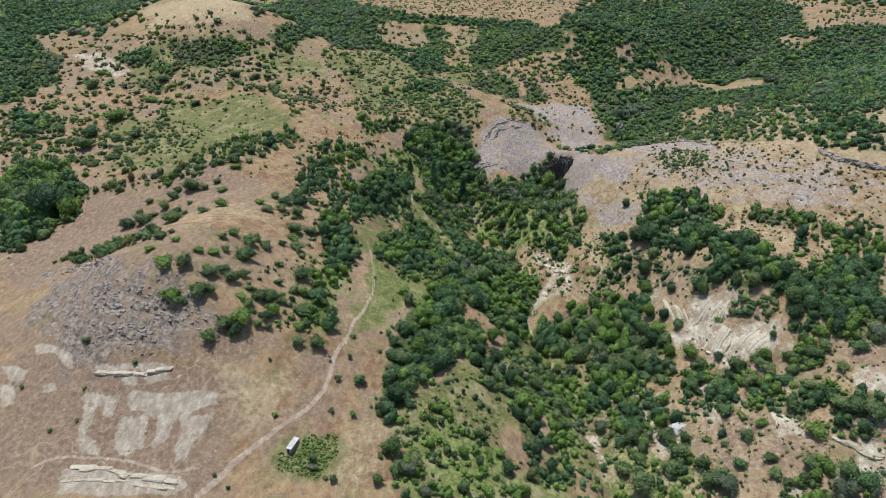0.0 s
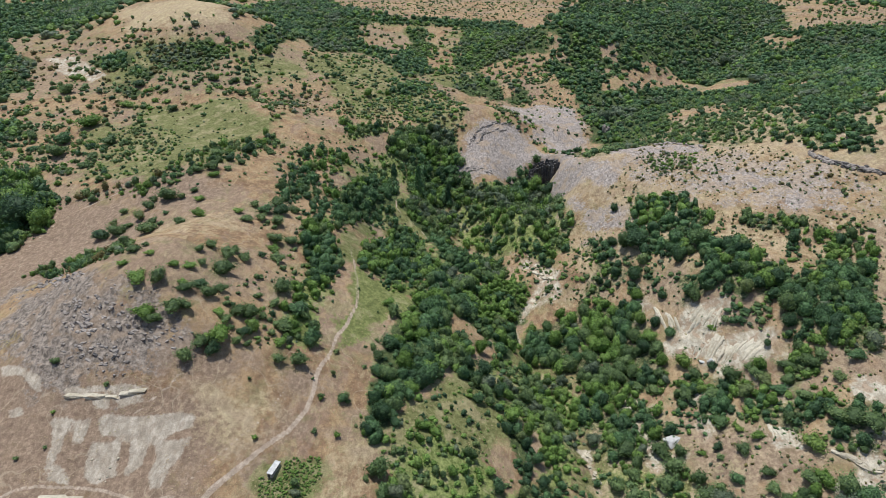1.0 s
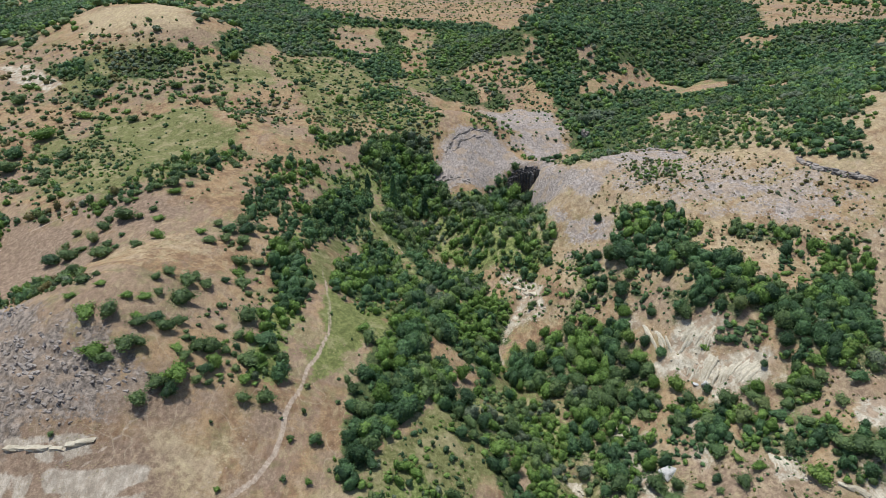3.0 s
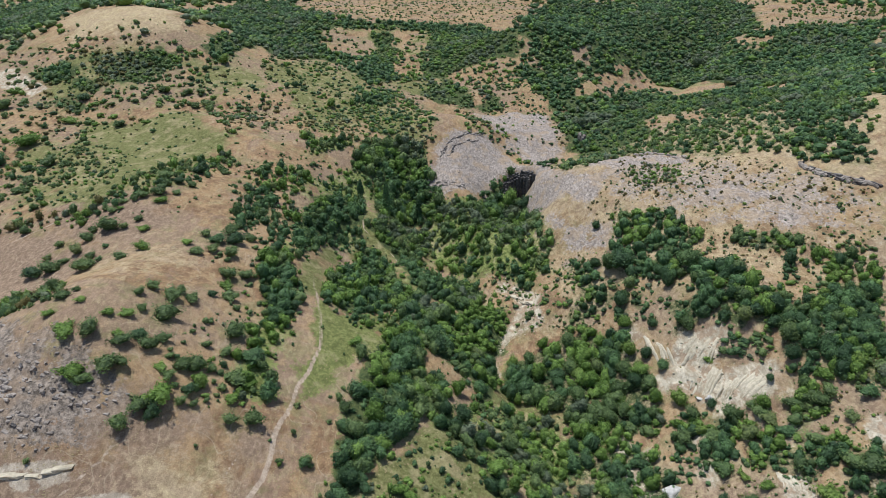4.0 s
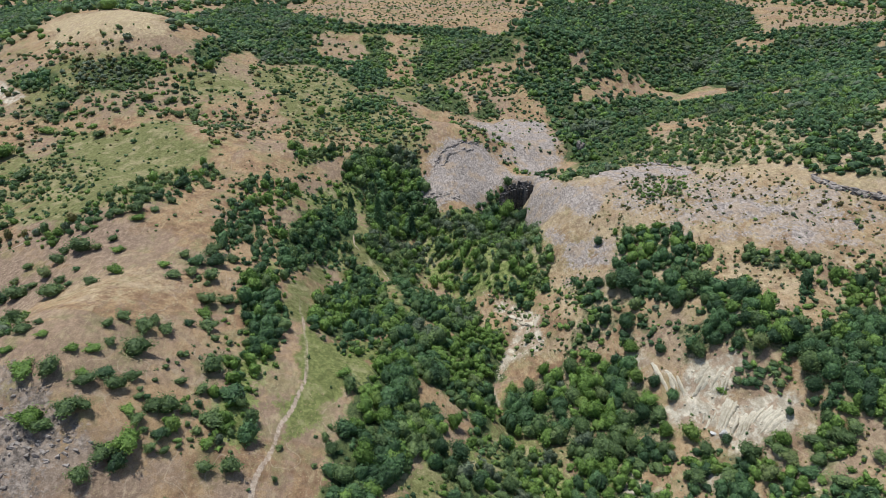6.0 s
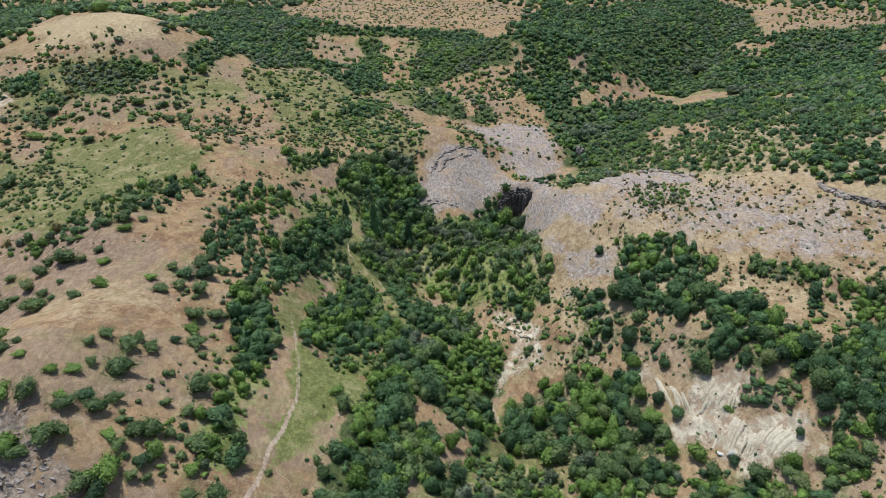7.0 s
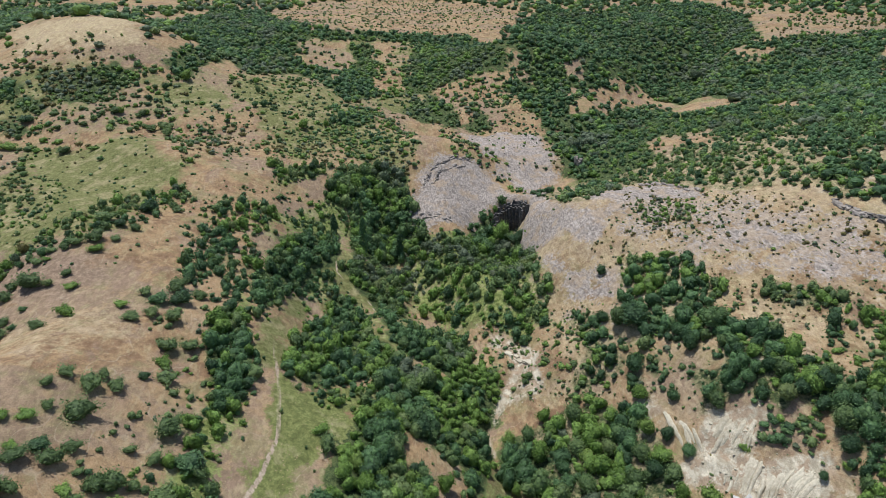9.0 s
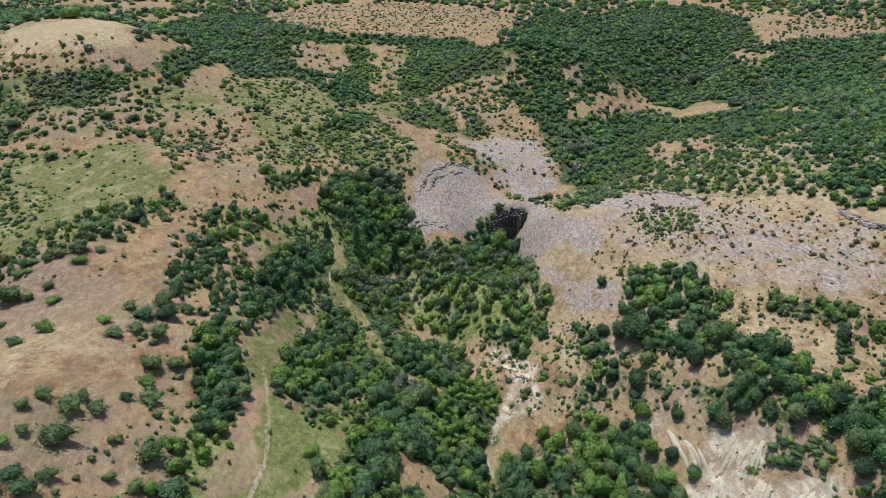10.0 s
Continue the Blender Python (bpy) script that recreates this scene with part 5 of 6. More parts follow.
SCRUB_MAKE = dict(
    west_slope=(4.4, 0.62, (1.2, 4.4), BRUSH), west_green=(2.8, 0.65, (0.9, 2.6), BRUSH), west_fold=(4.4, 0.6, (1.8, 5.0), MIXED),
    right_bank=(2.4, 0.75, (0.5, 2.0), (0.05, 0.18, 0.47, 0.12, 0.18)), bank_cluster=(2.2, 0.8, (0.7, 2.4), LIGHT), olive_shrubs=(2.0, 0.95, (1.6, 3.2), (0.02, 0.1, 0.7, 0.18, 0)),
    right_low=(2.5, 0.55, (0.4, 2.0), MIXED), basin_stream=(5.0, 0.9, (3.5, 7.0), (0.05, 0.1, 0.1, 0.75, 0)), dome_gully=(2.6, 0.9, (1.2, 3.2), MIXED),
    gullied=(3.6, 0.85, (1.6, 4.6), MIXED), plateau=(4.6, 0.7, (0.9, 2.8), BRUSH), far_knoll=(3.2, 0.7, (0.7, 2.8), BRUSH), slope_mid=(3.6, 0.66, (1.2, 4.2), MIXED),
    left_slope=(3.5, 0.68, (0.8, 3.6), BRUSH), hill_north=(4.4, 0.48, (1.4, 4.4), BRUSH), right_far=(4.6, 0.35, (2, 4), BRUSH),
    slope_light=(2.5, 0.8, (0.8, 2.4), (0.04, 0.32, 0.5, 0.08, 0.06)), slope_between=(3.0, 0.6, (0.8, 3.0), BRUSH), hill_side=(3.0, 0.5, (0.8, 2.8), BRUSH),
    hill_low=(2.4, 0.55, (0.5, 2.4), BRUSH), valley_fill=(2.5, 0.62, (0.7, 2.8), LIGHT), stream_fill=(2.2, 0.8, (0.6, 2.6), LIGHT), bank_fill=(2.1, 0.75, (0.5, 3.0), BRUSH),
    grove_fill=(2.4, 0.62, (0.7, 3.0), MIXED), shelf_fill=(2.4, 0.55, (0.5, 2.2), BRUSH), west_bushes=(3.4, 0.7, (1.2, 4.2), BRUSH), stream_low=(2.2, 0.75, (0.6, 2.6), LIGHT), low_fill=(2.1, 0.75, (0.5, 2.8), MIXED), field_fill=(2.2, 0.6, (0.5, 2.2), LIGHT))
low_rows = []
for k, (name, outline) in enumerate(SCRUB.items()):
    gap, full, wide, leaves = SCRUB_MAKE[name]
    x, y = scatter(outline, gap, 300 + k, 1.0, 0.5, 0.95)
    keep = open_to_plants(x, y, 0.55) & (pick.uniform(0, 1, len(x)) < full * (1 + 0.7 * value_noise(x, y, 13, 60 + k)))
    low_rows.append(with_young(rows_for(x[keep], y[keep], wide, (0.5, 0.85), leaves), 0.25))
tuft_x, tuft_y = scatter([(-200, 300), (-160, 470), (-60, 450), (0, 400), (-30, 280), (-70, 240), (-140, 250)], 5.5, 351, 0.6, 0.5, 0.9)
tuft_rows = rows_for(tuft_x, tuft_y, (0.5, 1.9), (0.5, 0.8), DRYISH)
tuft_x, tuft_y = scatter([(30, 265), (70, 262), (92, 290), (125, 280), (152, 215), (125, 120), (60, 118), (50, 200)], 2.05, 352, 0.68, 0.5, 0.95)
keep = open_to_plants(tuft_x, tuft_y, 0.5)
tuft_rows = np.vstack([tuft_rows, rows_for(tuft_x[keep], tuft_y[keep], (0.35, 1.35), (0.5, 0.8), (0.02, 0.12, 0.3, 0.14, 0.42))])
spread_plants("low_tufts", TINY, tuft_rows, LEAVES, "low dry and green tufts dotted over the hill", "tufts")
x, y = scatter(MEADOWS["shed_garden"], 0.55, 350, 0.85, 0.9, 0.6)
keep = np.hypot(x + 34.9, y - 123.6) > 2.6
low_rows.append(rows_for(x[keep], y[keep], (0.35, 1.0), (0.4, 0.7), (0, 1, 0, 0, 0)))
low_rows = np.vstack(low_rows)
near = low_rows[:, 1] < 235
fine = near & (low_rows[:, 2] > 1.5)
spread_plants("near_scrub", MEDIUM, low_rows[fine], LEAVES, "loose green and dry scrub on the near slopes", "scrub")
spread_plants("low_scrub", SMALL, low_rows[near & ~fine], LEAVES, "knee-high green and dry shrubs on the near slopes", "scrub")
middle = ~near & (low_rows[:, 1] < 330)
spread_plants("slope_scrub", SMALL, low_rows[middle], LEAVES, "loose green and dry scrub on the middle slopes", "scrub")
spread_plants("upper_scrub", TINY, low_rows[~near & ~middle], LEAVES, "loose green scrub on the upper slopes", "scrub")

far_rows = []
OPEN_WOODS = ("hill_skirt", "hill_skirt_low", "rock_foot", "gully_wood_low", "gully_spur", "slope_clump", "notch_strip", "ridge_wood_east", "gully_wood_east", "gully_wood")
for k, (name, outline) in enumerate(FARWOODS.items()):
    light = name in OPEN_WOODS
    x, y = scatter(outline, 3.1 if light or name == "ridge_wood" else 3.7, 200 + k, 0.86 if light else 0.94, 0.8, 0.55)
    keep = open_to_plants(x, y)
    if name == "ridge_wood":
        ridge_rows = rows_for(x[keep], y[keep], (1.4, 4.4), (0.5, 0.9), (0.5, 0.14, 0.34, 0.02, 0))
    elif light:
        far_rows.append(rows_for(x[keep], y[keep], (1.4, 4.8), (0.5, 0.9), (0.3, 0.2, 0.47, 0.03, 0)))
    else:
        far_rows.append(rows_for(x[keep], y[keep], (2.6, 6.0), (0.5, 0.95), (0.68, 0.1, 0.21, 0.01, 0)))
spread_plants("ridge_woods", SMALL, ridge_rows, LEAVES, "closed green low oak woods on the near side of the ridge", "woods")
spread_plants("far_woods", TINY, np.vstack(far_rows), LEAVES, "closed green oak woods on the far slopes", "woods")

# beyond the hills: patches of woods and open pasture
wide_x, wide_y = scatter([(-330, 400), (-220, 380), (-160, 420), (-60, 560), (60, 620), (200, 480), (230, 350), (300, 330), (480, 560), (760, 980), (-560, 980)], 10.4, 400, 0.95)
taken = np.maximum(cover(FARWOODS, wide_x, wide_y, 1, 0), np.maximum(cover(SCRUB, wide_x, wide_y, 1, 0), cover(BALD, wide_x, wide_y, 1, 0)))
patchy = value_noise(wide_x, wide_y, 85, 71) + 0.6 * value_noise(wide_x, wide_y, 30, 72) > -0.15
keep = (taken < 0.5) & (patchy | (pick.uniform(0, 1, len(wide_x)) < 0.16))
rows = rows_for(wide_x[keep], wide_y[keep], (6, 12), (0.5, 0.8), OAK)
spread_plants("distant_woods", TINY, rows, LEAVES, "dark green woods on the distant hills", "woods")
dots = [scatter(BALD[k], 6.0, 410, full, 0.5, 0.9) for k, full in (("hilltop", 0.5), ("pale_ridge", 0.8))]
dot_x, dot_y = np.concatenate([d[0] for d in dots]), np.concatenate([d[1] for d in dots])
keep = value_noise(dot_x, dot_y, 25, 73) > -0.2
spread_plants("hilltop_scrub", SMALL, rows_for(dot_x[keep], dot_y[keep], (1.5, 4.0), (0.55, 0.9), BRUSH), LEAVES, "scattered low scrub on the straw-coloured hilltop", "scrub")


# ==== single bushes and trees ====
def part(name, mesh, parent, label=""):
    ob = new(name, mesh)
    ob.parent = parent
    return tagged(ob, label)


def limb(bm, a, b, ra, rb, sides=6):
    """A tapered round limb from a to b."""
    a, b = Vector(a), Vector(b)
    turn = (b - a).to_track_quat("Z", "Y")
    rings = []
    for p, r in ((a, ra), (a.lerp(b, 0.5) + Vector((ra * 0.3, -ra * 0.2, 0)), (ra + rb) / 2), (b, rb)):
        rings.append([bm.verts.new(p + turn @ Vector((r * math.cos(k * math.tau / sides), r * math.sin(k * math.tau / sides), 0))) for k in range(sides)])
    for low, high in zip(rings, rings[1:]):
        for k in range(sides):
            bm.faces.new((low[k], low[(k + 1) % sides], high[(k + 1) % sides], high[k]))
    bm.faces.new(rings[-1])
    bm.faces.new(rings[0][::-1])


def mesh_of(bm, name, mat):
    mesh = bpy.data.meshes.new(name)
    bm.to_mesh(mesh)
    bm.free()
    mesh.materials.append(mat)
    return mesh


def plant_model(name, seed, tall, leaf, narrow=False):
    """A bush or tree about 1 m wide with its wood and its crown, to be copied."""
    r = random.Random(seed)
    thing = new(name)
    bm = bmesh.new()
    if tall:
        limb(bm, (0, 0, -0.06), (0.01, 0.02, 0.42), 0.035, 0.022, 7)
        for k in range(5):
            a = k * 1.3 + r.uniform(0, 0.5)
            limb(bm, (0, 0, 0.2 + 0.05 * k), (0.26 * math.cos(a), 0.26 * math.sin(a), 0.45 + 0.06 * k), 0.016, 0.006, 5)
        part("trunk", mesh_of(bm, "trunk", BARK), thing, "grey-brown bark trunk with limbs")
        co, q, t = crown_arrays(seed, 9, 1100, 0.036, 0.08, True, 0.82, 1.6)
    else:
        bm.free()
        for k in range(3):
            a, bm = k * 2.1 + r.uniform(0, 0.6), bmesh.new()
            limb(bm, (0.03 * math.cos(a), 0.03 * math.sin(a), -0.06), (0.24 * math.cos(a), 0.24 * math.sin(a), 0.4), 0.018, 0.006, 5)
            part("stem", mesh_of(bm, "stem", BARK), thing, "thin brown woody stem")
        co, q, t = crown_arrays(seed, 8, 640, 0.045, 0.0, True, 0.8, 2.1)
    part("crown", joined("crown", co, [q, t], [leaf]), thing, "")
    return thing


BUSHES = [plant_model("bush", 500 + k, False, leaf) for k, leaf in enumerate((LEAF_SCRUB, LEAF_SCRUB, LEAF_OAK, LEAF_SCRUB, LEAF_LIGHT, LEAF_SCRUB))]
TREES = [plant_model("tree", 540 + k, True, leaf) for k, leaf in enumerate((LEAF_OAK, LEAF_OAK, LEAF_LIGHT, LEAF_OAK, LEAF_SCRUB, LEAF_LIGHT))]


def plant_all(models, rows, tall, label, category, group, seed):
    r = random.Random(seed)
    for x, y, w in rows:
        model = r.choice(models)
        z = float(ground_height(np.array([x]), np.array([y]))[0])
        h = w * r.uniform(tall[0], tall[1])
        ob = copy_thing(model, pose(x, y, z, 0, 0, r.uniform(0, 360)) @ Matrix.Diagonal((w * r.uniform(0.8, 1.25), w * r.uniform(0.8, 1.25), h, 1)))
        size = "large" if w > 5.5 else ("small" if w < 2 else "")
        tagged(ob, (size + " " + label).strip(), category, group)


plant_all(BUSHES, HILL_BUSHES, (0.5, 0.72), "rounded green bush on the dry pink hillside", "bush", "bushes on the dry hill", 1)
plant_all(BUSHES, BROW_BUSHES, (0.5, 0.72), "rounded green bush on the straw-coloured brow", "bush", "bushes on the dry hill", 2)
plant_all(BUSHES, [(x, y, 0.88 * w) for x, y, w in SLOPE_BUSHES], (0.5, 0.72), "dense green bush on the stony brown slope", "bush", "bushes on the dry hill", 3)
plant_all(BUSHES, FOOT_BUSHES, (0.6, 0.9), "leafy green bush at the foot of the hill", "bush", "bushes at the hill foot", 4)
plant_all(BUSHES, MEADOW_BUSHES, (0.7, 1.0), "dark green bush on the meadow beside the path", "bush", "bushes on the meadow", 5)
plant_all(BUSHES, FRONT_BUSHES, (0.7, 0.95), "dark green bush on dry grass", "bush", "bushes on the dry field", 6)
plant_all(BUSHES, BANK_BUSHES, (0.5, 0.72), "green bush on the bare eroded bank", "bush", "bushes on the eroded bank", 7)
plant_all(BUSHES, STREAM_BUSHES, (0.65, 0.9), "bright green bush among stream thickets", "bush", "bushes by the stream", 8)
plant_all(BUSHES, WEST_BUSHES, (0.5, 0.7), "grey-green bush on the pale west slope", "bush", "bushes on the west slope", 9)
plant_all(TREES, UPPER_TREES, (0.75, 1.1), "dark green tree standing on the grassy upper slope", "tree", "trees on the upper slope", 16)
plant_all(TREES, RIGHT_TREES, (0.75, 1.0), "dark green oak on the eroded slope", "tree", "trees on the eroded slope", 10)
plant_all(TREES, [(x, y, 0.62 * w) for x, y, w in BELT_TREES], (0.85, 1.15), "dark green deciduous tree of the field belt", "tree", "trees of the field belt", 11)
plant_all(TREES[2:] + TREES[2:3], [(x, y, 0.52 * w) for x, y, w in GROVE_TREES], (0.85, 1.1), "full green deciduous tree of the stream grove", "tree", "trees of the stream grove", 12)
for model in BUSHES + TREES:
    for ob in (*model.children_recursive, model):
        bpy.data.objects.remove(ob)


# ==== rocks ====
def block_mesh(seed, mat, rough=0.16):
    """A broken block of rock about 1 m each way."""
    r = np.random.RandomState(seed)
    bm = bmesh.new()
    bmesh.ops.create_cube(bm, size=1)
    bmesh.ops.subdivide_edges(bm, edges=bm.edges[:], cuts=1, use_grid_fill=True)
    for v in bm.verts:
        k = 0.86 if sum(abs(c) > 0.4 for c in v.co) == 3 else 1.0
        v.co = v.co * k + Vector(r.uniform(-rough, rough, 3) * (1, 1, 0.7))
    return mesh_of(bm, "block", mat)


def blocks(mat, seed):
    return [block_mesh(seed + k, mat) for k in range(6)]


GREY_BLOCKS, DARK_BLOCKS, PALE_BLOCKS, WHITE_BLOCKS = blocks(ROCK_GREY, 1), blocks(ROCK_DARK, 11), blocks(ROCK_PALE, 21), blocks(ROCK_WHITE, 31)


def outcrop(name, line, count, size, meshes, label, category, seed, scatter_by=1.0, sink=0.3, piece="block", lean=8):
    """Broken blocks in a row along a line of plan points, half sunk in the ground."""
    r = random.Random(seed)
    base = line[len(line) // 2]
    yaw = 5 if piece == "slab" else 14
    thing = new(name)
    thing.matrix_world = pose(base[0], base[1], float(ground_height(np.array([base[0]]), np.array([base[1]]))[0]))
    turn_back = thing.matrix_world.inverted()
    for k in range(count):
        t = (k + r.uniform(0.2, 0.8)) / count * (len(line) - 1)
        i = min(int(t), len(line) - 2)
        (ax, ay), (bx, by) = line[i], line[i + 1]
        x, y = ax + (bx - ax) * (t - i) + r.uniform(-1, 1) * scatter_by, ay + (by - ay) * (t - i) + r.uniform(-1, 1) * scatter_by
        z = float(ground_height(np.array([x]), np.array([y]))[0])
        s = [v * r.uniform(0.65, 1.35) for v in size]
        along_turn = math.degrees(math.atan2(by - ay, bx - ax)) + r.uniform(-yaw, yaw)
        ob = part(piece, r.choice(meshes), thing)
        ob.matrix_basis = turn_back @ pose(x, y, z + s[2] * (0.5 - sink), r.uniform(-lean, lean), r.uniform(-lean, lean), along_turn) @ Matrix.Diagonal((*s, 1))
    return tagged(thing, label, category)


outcrop("rock_ledge", [(141, 247), (142.5, 238), (145.5, 231), (149, 225), (152, 220)], 40, (2.2, 1.2, 1.0), GREY_BLOCKS + DARK_BLOCKS[:2], "long grey broken rock ledge along the dry slope", "rock ledge", 1, 1.1, 0.45)
outcrop("rock_ledge", [(104, 309), (109, 297), (117, 276)], 16, (2.4, 1.2, 0.9), GREY_BLOCKS, "low grey rock ledge along the dome crest", "rock ledge", 2, 1.0, 0.35)
outcrop("rock_outcrop", [(22, 348), (25, 354), (30, 359), (37, 364), (44, 365)], 30, (2.4, 0.9, 0.6), GREY_BLOCKS, "curved bedded slabs of grey rock on the dome", "rock outcrop", 3, 0.7, 0.62, "slab", 12)
outcrop("rock_outcrop", [(26, 348), (29, 353), (34, 357), (41, 361)], 22, (2.0, 0.8, 0.5), GREY_BLOCKS, "curved bedded slabs of grey rock on the dome", "rock outcrop", 4, 1.0, 0.62, "slab", 12)
outcrop("rock_outcrop", [(17, 332), (25, 329), (32, 326)], 14, (1.8, 1.0, 0.6), GREY_BLOCKS, "low broken rocks at the foot of the dome", "rock outcrop", 19, 1.4, 0.6, "slab", 12)
outcrop("crag", [(-120, 192), (-112, 190), (-96, 176)], 60, (1.3, 0.7, 0.6), DARK_BLOCKS[:1] + GREY_BLOCKS, "jagged grey crag on the stony hill shoulder", "crag", 5, 2.6, 0.55, lean=22)
outcrop("crag", [(-94, 163), (-88, 157), (-83, 154)], 46, (1.2, 0.6, 0.5), DARK_BLOCKS[:1] + GREY_BLOCKS, "jagged grey crag on the stony hill shoulder", "crag", 6, 2.8, 0.55, lean=22)
outcrop("crag", [(-85, 163), (-77, 155), (-72, 152)], 28, (1.2, 0.6, 0.6), DARK_BLOCKS[:3] + GREY_BLOCKS, "dark broken crag on the stony hill shoulder", "crag", 7, 2.2, 0.55, lean=22)
outcrop("crag", [(-90, 150), (-80, 147), (-74, 146)], 40, (1.1, 0.6, 0.5), DARK_BLOCKS[:1] + GREY_BLOCKS, "low grey crag on the stony hill shoulder", "crag", 8, 2.8, 0.55, lean=22)
outcrop("crag", [(-72, 153), (-66, 151), (-61, 150)], 24, (1.1, 0.5, 0.45), GREY_BLOCKS, "low grey crag on the stony hill shoulder", "crag", 9, 2.6, 0.55, lean=22)
outcrop("mudstone_ledge", [(-85.4, 139.5), (-79.6, 138.4), (-73.7, 137.9), (-65.6, 138.7)], 7, (3.6, 1.3, 0.7), PALE_BLOCKS, "pale mudstone ledge with a dark undercut", "rock ledge", 10, 0.15, 0.55, "slab", 1.5)
outcrop("mudstone_ledge", [(-82.3, 116.8), (-74.7, 117.0), (-69.4, 114.9), (-63.6, 114.4), (-56.8, 112.7)], 11, (3.4, 1.5, 0.7), PALE_BLOCKS, "pale cracked mudstone ledge below the slope", "rock ledge", 11, 0.2, 0.7, "slab", 1.5)
outcrop("mudstone_ledge", [(-83.4, 113.7), (-74.7, 113.9), (-65.6, 113.0), (-57.7, 111.5)], 9, (2.8, 0.9, 0.5), PALE_BLOCKS, "low grey cracked mudstone ledge below the slope", "rock ledge", 18, 0.5, 0.8, "slab", 2)
outcrop("mudstone_ledge", [(94.5, 129.7), (97.4, 127.6), (100.1, 124.2), (102.4, 123.0)], 10, (2.4, 1.3, 0.8), PALE_BLOCKS, "pale cracked mudstone ledge on the bank", "rock ledge", 12, 0.3, 0.5, "slab", 4)
outcrop("stream_step", [(42, 247), (45, 242), (48, 237.5)], 8, (2.2, 1.4, 0.7), PALE_BLOCKS, "pale stone step in the stream bed", "rock ledge", 15, 0.8, 0.4, "slab", 6)
outcrop("stream_step", [(43, 152), (44, 146), (44, 140)], 7, (1.1, 0.9, 0.5), PALE_BLOCKS, "pale stones in the stream bed", "rock ledge", 16, 1.0, 0.3, "stone", 10)
outcrop("rock_pillar", [(97, 374), (99, 371)], 4, (1.5, 1.5, 3.5), GREY_BLOCKS, "grey rock pillar beside the upper stream", "rock", 17, 0.8, 0.2)


def boulder(x, y, size, seed, label):
    bm = bmesh.new()
    r = np.random.RandomState(seed)
    for d in r.normal(size=(16, 3)):
        bm.verts.new(Vector(d / np.linalg.norm(d) * 0.5 * r.uniform(0.8, 1.15)))
    bmesh.ops.convex_hull(bm, input=bm.verts[:])
    bmesh.ops.bevel(bm, geom=bm.edges[:], offset=0.02, segments=1, affect="EDGES")
    ob = new("boulder", mesh_of(bm, "boulder", ROCK_WHITE))
    ob.matrix_world = pose(x, y, float(ground_height(np.array([x]), np.array([y]))[0]) + size[2] * 0.2, 8, -10, seed * 37) @ Matrix.Diagonal((*size, 1))
    return tagged(ob, label, "boulder")


boulder(64.4, 148.2, (5.4, 4.6, 2.2), 1, "large whitish boulder among the stream thickets")
boulder(81.4, 170.3, (3.2, 2.4, 1.8), 2, "whitish boulder below the eroded mudstone")
boulder(79.6, 171.5, (2.0, 1.6, 1.2), 3, "whitish boulder below the eroded mudstone")


def basalt_cliff():
    """The wall of dark columns round the back of the plunge pool."""
    r = random.Random(77)
    thing = new("basalt_cliff")
    foot = 3.2
    thing.matrix_world = pose(POOL[0], POOL[1] + 8, foot)
    bm = bmesh.new()
    for z, s in ((0, 1.0), (0.5, 0.97), (1.0, 0.9)):
        for k in range(6):
            bm.verts.new((0.5 * s * math.cos(k * math.tau / 6), 0.5 * s * math.sin(k * math.tau / 6), z))
    bm.verts.ensure_lookup_table()
    for j in (0, 6):
        for k in range(6):
            bm.faces.new([bm.verts[i] for i in (j + k, j + (k + 1) % 6, j + 6 + (k + 1) % 6, j + 6 + k)])
    bm.faces.new([bm.verts[12 + k] for k in range(6)])
    column = mesh_of(bm, "column", ROCK_DARK)
    for row in range(3):
        for k in range(34):
            a = radians(-10 + k * 5.8 + r.uniform(-1.5, 1.5))
            d = 5.4 + row * 0.8 + r.uniform(-0.3, 0.3)
            x, y = POOL[0] + d * math.cos(a), POOL[1] + d / 0.9 * math.sin(a)
            top = float(height(np.array([POOL[0] + 8.8 * math.cos(a)]), np.array([POOL[1] + 9.8 * math.sin(a)]))[0])
            tall = max(1.5, (top - foot) * (0.8 + 0.07 * row) + r.uniform(-0.7, 0.1))
            ob = part("column", column, thing)
            ob.matrix_basis = thing.matrix_world.inverted() @ pose(x, y, foot - 0.5, r.uniform(-3, 3), r.uniform(-3, 3), r.uniform(0, 60)) @ Matrix.Diagonal((1.25, 1.25, tall + 0.5, 1))
    return tagged(thing, "dark cliff of basalt columns behind the plunge pool", "cliff")


basalt_cliff()


